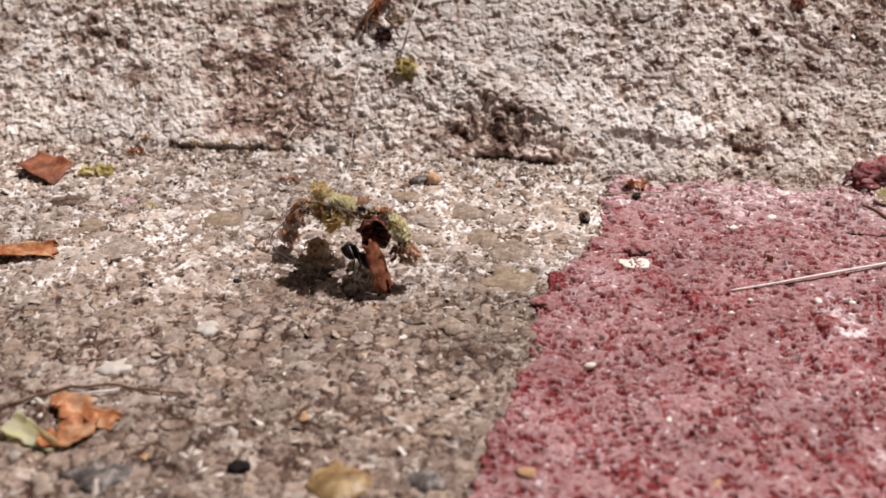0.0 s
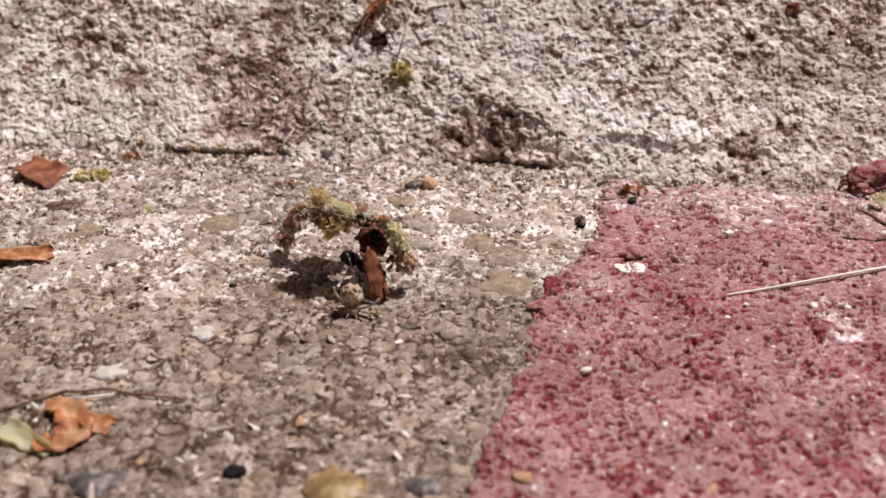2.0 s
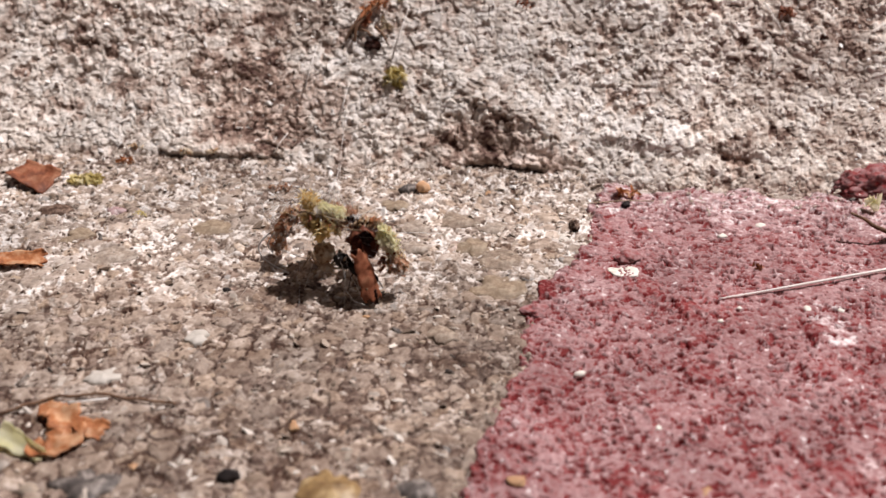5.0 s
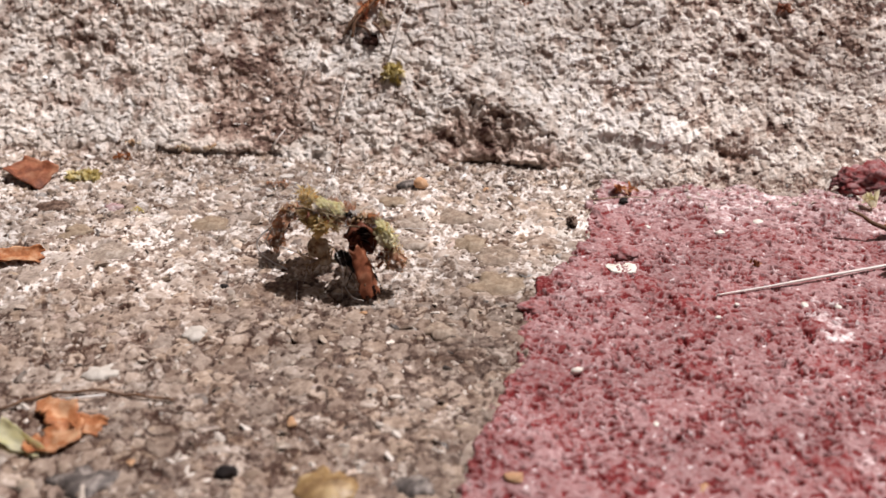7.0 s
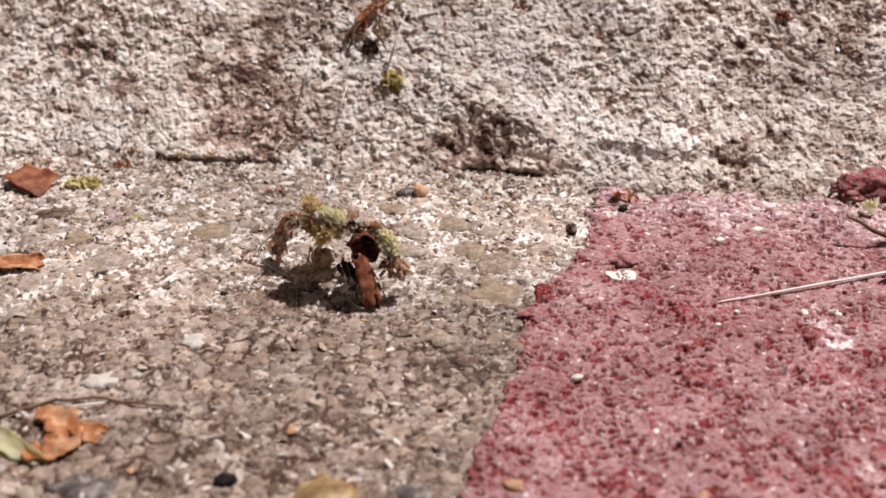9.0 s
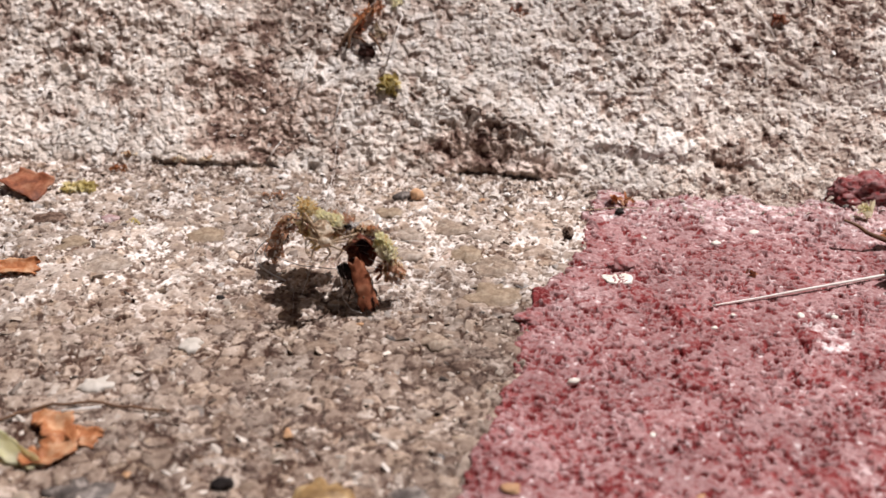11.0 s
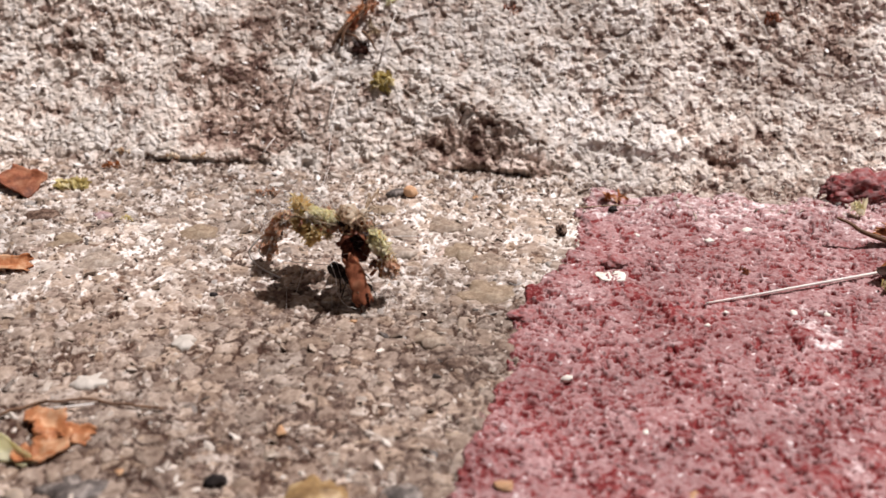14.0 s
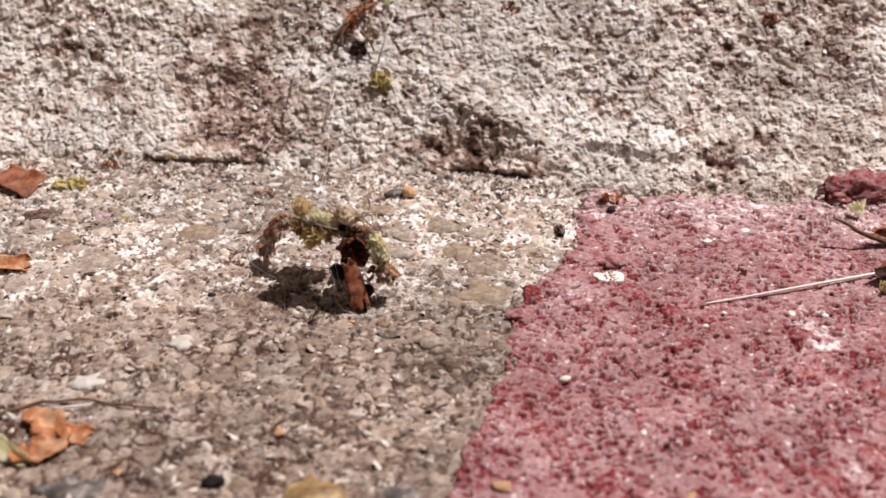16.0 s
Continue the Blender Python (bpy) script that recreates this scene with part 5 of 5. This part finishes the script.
lay("moss_scrap", moved(husks((0.6, 0.5, 0.2), 10, 159, 0.7, 0.4), Matrix.Diagonal((1, 1, 0.5))), OLIVE_MOSS, -28.3, 6.4, "tiny green moss scrap on the concrete", "moss", None, 0.2)

co, faces = BALLS[5]
rough = Form()
for p in co:
    q = Vector((p.x * 5.4, p.y * 2.7, p.z * 2.3))
    r = 0.6 * noise.noise(q * 0.5 + Vector((3, 1, 7))) + 0.4 * noise.noise(q * 1.3) - 0.75 * abs(noise.noise(q * 1.9)) - 0.55 * abs(noise.noise(q * 3.4)) + 0.2 * noise.noise(q * 5.5)
    rough.co.append(tuple(q + p * r))
rough.faces = list(faces)
lump = part("mortar_lump", rough, RED_PAINT, None, "rough lump at the wall foot covered in dark red paint", at=(43.7, 11.8, -0.1))
tagged(lump, category="mortar lump")
layer = lump.data.attributes.new("tone", "FLOAT", "POINT")
layer.data.foreach_set("value", [0.40 + 0.30 * noise.noise(v.co * 3100) + 0.15 * noise.noise(v.co * 900) for v in lump.data.vertices])


def painted(form, x, y, label, sink):
    """A lump in the red paint's colour, with its worn tones."""
    ob = lay("paint_lump", form, RED_PAINT, x, y, label, "paint lump", None, sink)
    tones = ob.data.attributes.new("tone", "FLOAT", "POINT")
    tones.data.foreach_set("value", [0.47 + 0.24 * noise.noise(v.co * 2900) + 0.15 * noise.noise(v.co * 900) for v in ob.data.vertices])


painted(blob((1.15, 0.95, 0.55), 401, 0.35, 4, bumps=1.8), 16.9, -1.6, "rounded dull red lump standing out of the paint", 0.6)
painted(blob((1.1, 0.8, 0.5), 402, 0.5, 4, bumps=1.8), 8.0, -10.1, "dark red painted stone at the edge of the paint", 0.6)
lay("mortar_crumb", blob((0.42, 0.75, 0.38), 403, 0.9, 4, bumps=2.2), BROWN_STONE, 12.6, 4.0, "dark red-brown crumb of mortar on the concrete", "mortar crumb", None, 0.4)
ROOT_LINE = [(-32.6, -23.4), (-30.6, -22.2), (-29.2, -21.5), (-25.3, -21.3), (-22.4, -21.8), (-19.6, -22.3)]
fib = Vector((-28, -19.6, 0))
root = part("root_fibre", tube(bend([Vector((x, y, height(x, y) + 0.30)) - fib for x, y in ROOT_LINE], 10, 0.25, 4), 0.13, 0.09), TWIG, None,
            "thin dark root fibre lying on the concrete", at=fib)
tagged(root, category="root")
st = Vector((-27.9, -22.4, 0))
tagged(part("straw_piece", tube([(0, 0, height(-27.9, -22.4) + 0.3), (3.2, 0.4, height(-24.7, -22.0) + 0.45)], 0.13, 0.08), STRAW, None, "thin pale straw beside the orange leaf", at=st), category="straw")

# ---------------------------------------------------------------- scraps stuck on the wall


def stick(name, form, material, u, v, label, category, rot=None, out=0.0):
    if rot is not None:
        moved(form, rot)
    form.co = [tuple(ALONG * x - OUT * y + SLOPE * z) for x, y, z in form.co]
    return tagged(part(name, form, material, None, label, at=on_wall(u, v, out)), category=category)


stick("seed_husk", husks((0.6, 0.4, 0.75), 16, 171, 1.0, 0.7), DARK_LEAF, -7.6, 12.9, "dark brown crumpled husk stuck in the stone wall", "seed husk", turn(-30, -20, 0), 0.3)
sprig_at = on_wall(-8.0, 15.0, 0.6)
sprig = empty("withered_sprig", sprig_at, "withered orange-brown sprig with dark stalk stuck on the wall", "dry plant")
for k, (x, z, count, size, material) in enumerate([(0.6, 2.2, 10, 0.7, ORANGE_LEAF), (-0.2, 1.2, 8, 0.6, ORANGE_LEAF), (1.5, 2.6, 7, 0.6, RUST_SCRAP), (-0.3, 0.2, 6, 0.4, DRY_LEAF), (1.7, -0.2, 7, 0.6, TAN_FILM)]):
    form = husks((size, 0.35, size), count, 190 + k, 1.3, 0.4)
    form.co = [tuple(ALONG * (px + x) - OUT * py + SLOPE * (pz + z)) for px, py, pz in form.co]
    part("blade", form, material, sprig)
form = tube(bend([(-1.4, 0.1, -2.2), (-1.2, -0.3, -0.8), (-0.4, -0.4, 0.6), (0.8, -0.2, 2.2)], 8, 0.15, 9), 0.2, 0.12)
form.co = [tuple(ALONG * px - OUT * py + SLOPE * pz) for px, py, pz in form.co]
part("stalk", form, TWIG, sprig, "dark stalk")
stick("twig", tube(bend([(-1.2, 0, -1.8), (-0.6, -0.3, -0.4), (0.2, -0.2, 1.0), (1.0, 0, 2.2)], 8, 0.2, 5), 0.14, 0.10), TWIG, -9.2, 14.9, "short dark twig clinging to the wall", "twig", None, 0.2)
stick("moss_scrap", husks((1.4, 0.4, 0.9), 34, 173, 1.2, 0.8), OLIVE_MOSS, -5.0, 9.3, "yellow-green moss scrap stuck on the wall", "moss", None, 0.2)
stick("leaf_scrap", husks((0.4, 0.3, 0.3), 5, 174, 1.1, 0.5), GREEN_LEAF, -4.9, 18.5, "pale yellow scrap of leaf stuck on the wall", "leaf scrap", None, 0.2)
for k, (u, v, a, s) in enumerate([(-9.4, 14.9, 64, 2.6), (-8.4, 14.0, -25, 1.6), (-6.6, 13.6, -52, 2.6)]):
    c, d = math.cos(radians(a)), math.sin(radians(a))
    stick("twig", tube(bend([(-c * s / 2, 0.1, -d * s / 2), (0.1, -0.35, 0.1), (c * s / 2, 0.2, d * s / 2)], 6, 0.15, k), 0.17, 0.08, 6), TWIG, u, v, "short dark twig clinging to the wall", "twig", None, 0.6)
for k, (u, v, a, s) in enumerate([(-4.7, 14.1, 77, 6.2), (33.8, 16.6, -60, 5.4), (23.5, 7.4, -28, 3.2), (-16.3, 1.8, 62, 2.6), (-13.8, 10.0, 80, 5.0), (-10.0, 6.5, 80, 4.0)]):
    c, d = math.cos(radians(a)), math.sin(radians(a))
    stick("straw_piece", tube([(-c * s / 2, 0.1, -d * s / 2), (0, -0.1, 0), (c * s / 2, 0.3, d * s / 2)], 0.085, 0.04, 5), STRAW, u, v, "thin pale straw caught on the rough wall", "straw", None, 0.75)
for k, (u, v) in enumerate([(34.8, 18.0), (7.9, 17.9), (-31.4, 0.9), (-23.6, 0.7), (-26.0, 0.5)]):
    stick("debris_crumbs", crumbs((1.1, 0.5, 0.5) if k < 2 else (0.9, 0.3, 0.25), 26 if k < 2 else 10, 180 + k, 0.24), DRY_LEAF if k < 2 else CRUMB, u, v, "orange-brown plant crumbs caught in the stone", "plant debris", None, 0.1)

# ---------------------------------------------------------------- grains: loose sand joined, larger stones one by one
rg = np.random.RandomState(5)


def strew(name, count, points, size, material, parent, label):
    """Many tiny angular grains in one mesh."""
    base, faces = BALLS[1]
    base = np.array([tuple(p) for p in base])
    faces = np.array(faces)
    co = np.empty((count, len(base), 3))
    for k in range(count):
        q = base * (1 + 0.42 * rg.uniform(-1, 1, (len(base), 1)))
        s = size * math.exp(rg.normal(0, 0.38))
        q = q * (s * np.array([1.5, rg.uniform(0.4, 0.9), rg.uniform(0.25, 0.6)]))
        a = rg.uniform(0, 2 * math.pi)
        c, d = math.cos(a), math.sin(a)
        q = q @ np.array([[c, d, 0], [-d, c, 0], [0, 0, 1]])
        q = q @ np.array(Euler(rg.uniform(-0.6, 0.6, 3)).to_matrix())
        co[k] = q + points[k]
    all_faces = (faces[None] + (np.arange(count) * len(base))[:, None, None]).reshape(-1, 3)
    me = bpy.data.meshes.new(name)
    me.from_pydata((co.reshape(-1, 3) * MM).tolist(), [], all_faces.tolist())
    me.polygons.foreach_set("use_smooth", np.zeros(len(me.polygons), dtype=bool))
    me.materials.append(material)
    ob = new(name, me)
    ob.parent = parent
    return tagged(ob, label, kind="stuff")


def scatter(count, lo, hi, keep):
    pts = np.empty((0, 2))
    while len(pts) < count:
        p = np.stack([rg.uniform(lo[0], hi[0], count), rg.uniform(lo[1], hi[1], count)], 1)
        pts = np.concatenate([pts, p[keep(p[:, 0], p[:, 1])]])
    return pts[:count]


p = scatter(2400, (-50, -36), (20, 17.5), lambda x, y: (x < red_edge(y) - 0.2) & (rg.uniform(0, 1, x.shape) < 0.45 + 0.55 * smooth(y, -6, 10)))
strew("sand_grains", len(p), np.column_stack([p, ground_relief(p[:, 0], p[:, 1])[0] - 0.02]), 0.20, SAND, ground, "loose pale sand grains")
p = scatter(520, (-50, 2), (20, 17.5), lambda x, y: (x < red_edge(y) - 0.2) & (y < 15.6 - 0.083 * x) & (rg.uniform(0, 1, x.shape) < smooth(y + 0.06 * x, 2, 12)))
strew("mortar_crumbs", len(p), np.column_stack([p, ground_relief(p[:, 0], p[:, 1])[0] + 0.0]), 0.21, WALL_GRAIN, ground, "white mortar crumbs along the wall foot")
p = scatter(600, (12, 2), (47, 15), lambda x, y: (x > red_edge(y)) & (rg.uniform(0, 1, x.shape) < smooth(y - (5 - 0.1 * x), 0, 8) ** 1.5))
strew("mortar_crumbs", len(p), np.column_stack([p, red_relief(p[:, 0], p[:, 1])[0] + 0.28]), 0.15, SAND, pavement, "pale mortar crumbs on the paint")
p = scatter(2200, (-46, 0.2), (46, 21), lambda x, y: (x < -4) | (x > 14) | (y > 6))
strew("wall_grains", len(p), wall_point(p[:, 0], p[:, 1], wall_relief(p[:, 0], p[:, 1])[0] - 0.04), 0.15, WALL_GRAIN, wall, "coarse pale stone grains")

STONES = [blob((1, 0.8, 0.5), 300 + k, 0.25, 2, facets=0.3).mesh("aggregate_stone", AGGREGATE) for k in range(8)]
rs = random.Random(9)
spots = [(x, y, 0.6 * (rx + ry)) for x, y, rx, ry, _ in SLABS]
while len(spots) < 300:
    x, y = rs.uniform(-42, 13), rs.uniform(-33, 12)
    s = 0.55 * math.exp(rs.gauss(0, 0.4))
    if x + s < red_edge(np.array([y]))[0] and all((x - a) ** 2 + (y - b) ** 2 > (0.8 * (s + c)) ** 2 for a, b, c in spots):
        spots.append((x, y, s))
for k, (x, y, rx, ry, way) in enumerate(SLABS):
    part("aggregate_stone", moved(slab(0.95 * rx, 0.95 * ry, 330 + k, 0.6, 0.04), turn(0, 0, way)), BROWN_STONE if k == 1 else (FLAT_STONE, BUFF_STONE, DUN_STONE)[k % 3], ground, at=(x, y, float(np.mean([height(x + a, y + b) for a in (-1, 0, 1) for b in (-1, 0, 1)])) + 0.14))
for k, (x, y, s) in enumerate(spots[len(SLABS):]):
    ob = new("aggregate_stone", STONES[k % 8])
    ob.parent = ground
    ob.matrix_basis = Matrix.LocRotScale(Vector((x, y, height(x, y) - 0.43 * s)) * MM, Euler((rs.gauss(0, 0.12), rs.gauss(0, 0.12), rs.uniform(0, 6.28))), Vector((s, s, s)))


# ---------------------------------------------------------------- what moves
def motions():
    """The bundle trembles, the ant struggles, the spider climbs round it."""
    tremble = [(0, 0, 0), (0.5, 0.02, 0.1), (1, 0.25, -0.1), (1.5, 0, 0.35), (2, -0.03, 0.35), (2.5, -0.12, 0.7), (3, -0.2, 0.3), (3.5, -0.15, 0),
               (4, -0.1, 0.15), (6.5, -0.25, 0.1), (7, -0.1, 0.1), (7.5, 0, 0), (8, 0, 0.05), (8.5, -0.1, 0.2), (9, 0.1, 0.2), (11.5, 0.05, 0.2),
               (12, -0.08, 0.1), (12.5, 0.1, 0.2), (13, 0.2, 0.25), (13.5, 0.15, 0.2), (14, 0.2, 0.05), (14.5, 0, 0.35), (15, 0.2, 0.05), (15.5, 0.15, -0.1), (16, 0.05, 0.5)]
    bx, by, bz = BUNDLE_AT
    walk(bundle, [(t, pose((bx + dx) * MM, by * MM, bz * MM, 0, math.degrees(dz / 9.0), 0)) for t, dx, dz in tremble])
    ax, ay, az = ANT_AT
    struggle = [(0, 0.0, 0.1, -6), (0.3, -0.4, 0.5, 12), (0.6, -0.2, 0.3, 6), (1, 0, 0, 0), (1.5, 0, 0, 4), (2, 0.3, -0.1, -8), (2.5, 0.3, 0.1, -4), (3, 0, 0.1, 0), (3.5, 0, 0, 0),
                (4, 0.1, 0.0, -6), (6.5, 0.2, -0.1, 0), (7.5, 0.4, -0.3, 0), (8.5, 0.6, -0.4, -10), (9.2, 0.6, -0.5, 0), (11.3, 0.6, -0.4, 6), (12, 0.5, -0.3, -12),
                (12.5, 0.7, -0.5, 0), (13, 0.7, -0.5, 6), (14, 0.7, -0.5, -4), (15, 0.8, -0.5, 0), (15.5, 0.8, -0.5, 6), (16, 1.0, -0.6, -4)]
    walk(ant, [(t, pose((ax + dx) * MM, ay * MM, (az + dz) * MM, 0, a, 0)) for t, dx, dz, a in struggle])
    for k, leg in enumerate(ant_legs):
        x, y, z = leg.location
        walk(leg, [(t, pose(x, y, z, 10 * math.sin(2.1 * t + k), 14 * math.sin(1.7 * t + 2.3 * k), 0)) for t in (0, 0.5, 1, 2, 3, 4, 6.5, 8, 9, 11.5, 12.2, 13, 14, 15, 16)])
    climb = [
        (0, -11.34, -4.0, 1.9, 0, 20, 0), (0.3, -11.41, -4.0, 1.85, 0, 25, 0), (0.4, -11.37, -4.6, 3.25, -10, 40, 0), (0.5, -10.45, -6.0, 6.3, -30, 70, 0),
        (0.6, -10.07, -6.7, 7.9, -50, 40, 20), (0.7, -9.45, -6.5, 8.2, -70, 10, 40), (0.8, -8.1, -5.4, 8.95, -80, 0, 60), (0.9, -6.23, -4.2, 8.0, -70, 10, 70),
        (1, -3.27, -4.0, 6.0, -50, 30, 60), (1.1, -2.17, -4.0, 4.2, -30, 40, 40), (1.2, -1.44, -4.0, 3.1, -20, 30, 20), (1.4, -1.43, -4.0, 1.9, 0, 10, 0),
        (1.5, -1.55, -5.2, 2.2, 0, -10, -20), (1.6, -4.09, -9.2, 2.0, 0, -30, -40), (1.7, -6.23, -10.6, 2.3, 0, -20, -20), (1.8, -7.63, -10.4, 2.1, 0, 0, 0),
        (2, -7.66, -10.4, 1.85, 0, 10, 0), (2.2, -8.84, -9.2, 1.9, 0, 20, 20), (2.5, -9.41, -7.4, 2.4, -10, 10, 30), (3, -10.01, -6.2, 2.8, 0, 0, 10),
        (3.5, -10.01, -6.0, 3.2, 0, 0, 0), (4, -9.5, -6.0, 3.6, 0, 10, 0), (6.5, -9.96, -6.0, 3.6, 0, 0, 0), (7, -9.93, -6.0, 3.74, 10, -10, 0), (7.5, -9.61, -6.0, 3.78, 0, 0, 0),
        (8, -9.68, -6.0, 3.33, 0, 10, 0), (8.5, -9.6, -6.0, 3.1, 0, 0, 0), (9, -9.63, -6.0, 3.39, -10, 0, 0), (9.2, -9.5, -6.0, 3.42, -15, 10, 0), (10.3, -9.3, -7.2, 6.0, -40, 30, 0),
        (11.3, -8.99, -7.9, 7.65, -60, 20, 20), (11.5, -9.3, -7.9, 7.35, -60, 10, 30), (12, -9.3, -7.85, 7.4, -60, 10, 30), (12.2, -7.4, -6.6, 7.8, -70, 0, 44),
        (12.5, -6.5, -6.1, 7.85, -70, 0, 62), (13, -6.5, -6.0, 7.85, -70, 0, 70), (14, -6.4, -6.0, 7.85, -70, 0, 72), (15, -6.45, -6.0, 7.9, -68, 0, 68), (16, -6.5, -6.0, 7.85, -70, 0, 70)]
    walk(spider, [(t, pose(x * MM, y * MM, z * MM, a, b, c)) for t, x, y, z, a, b, c in climb])
    steps = [0.1 * k for k in range(0, 28)] + [3, 3.5, 4, 5, 6.3, 7, 8, 9, 10, 10.8, 11.3, 11.6, 12, 12.2, 12.4, 12.7, 13, 14, 15, 16]
    def splay(t):
        """Degrees by which the legs are held out: wide while it climbs and on the moss, drawn in at rest."""
        return float(np.interp(t, [0, 0.3, 0.5, 2.2, 2.8, 9, 10.3, 12.2, 16], [5, 5, 30, 30, 0, 0, 25, 58, 58]))

    for k, leg in enumerate(spider_legs):
        x, y, z = leg.location
        walk(leg, [(t, pose(x, y, z, 12 * math.sin(9 * t + 1.9 * k), 14 * math.sin(7 * t + 2.6 * k) + (-1 if k < 4 else 1) * splay(t), 10 * math.sin(8 * t + k))) for t in steps])


motions()
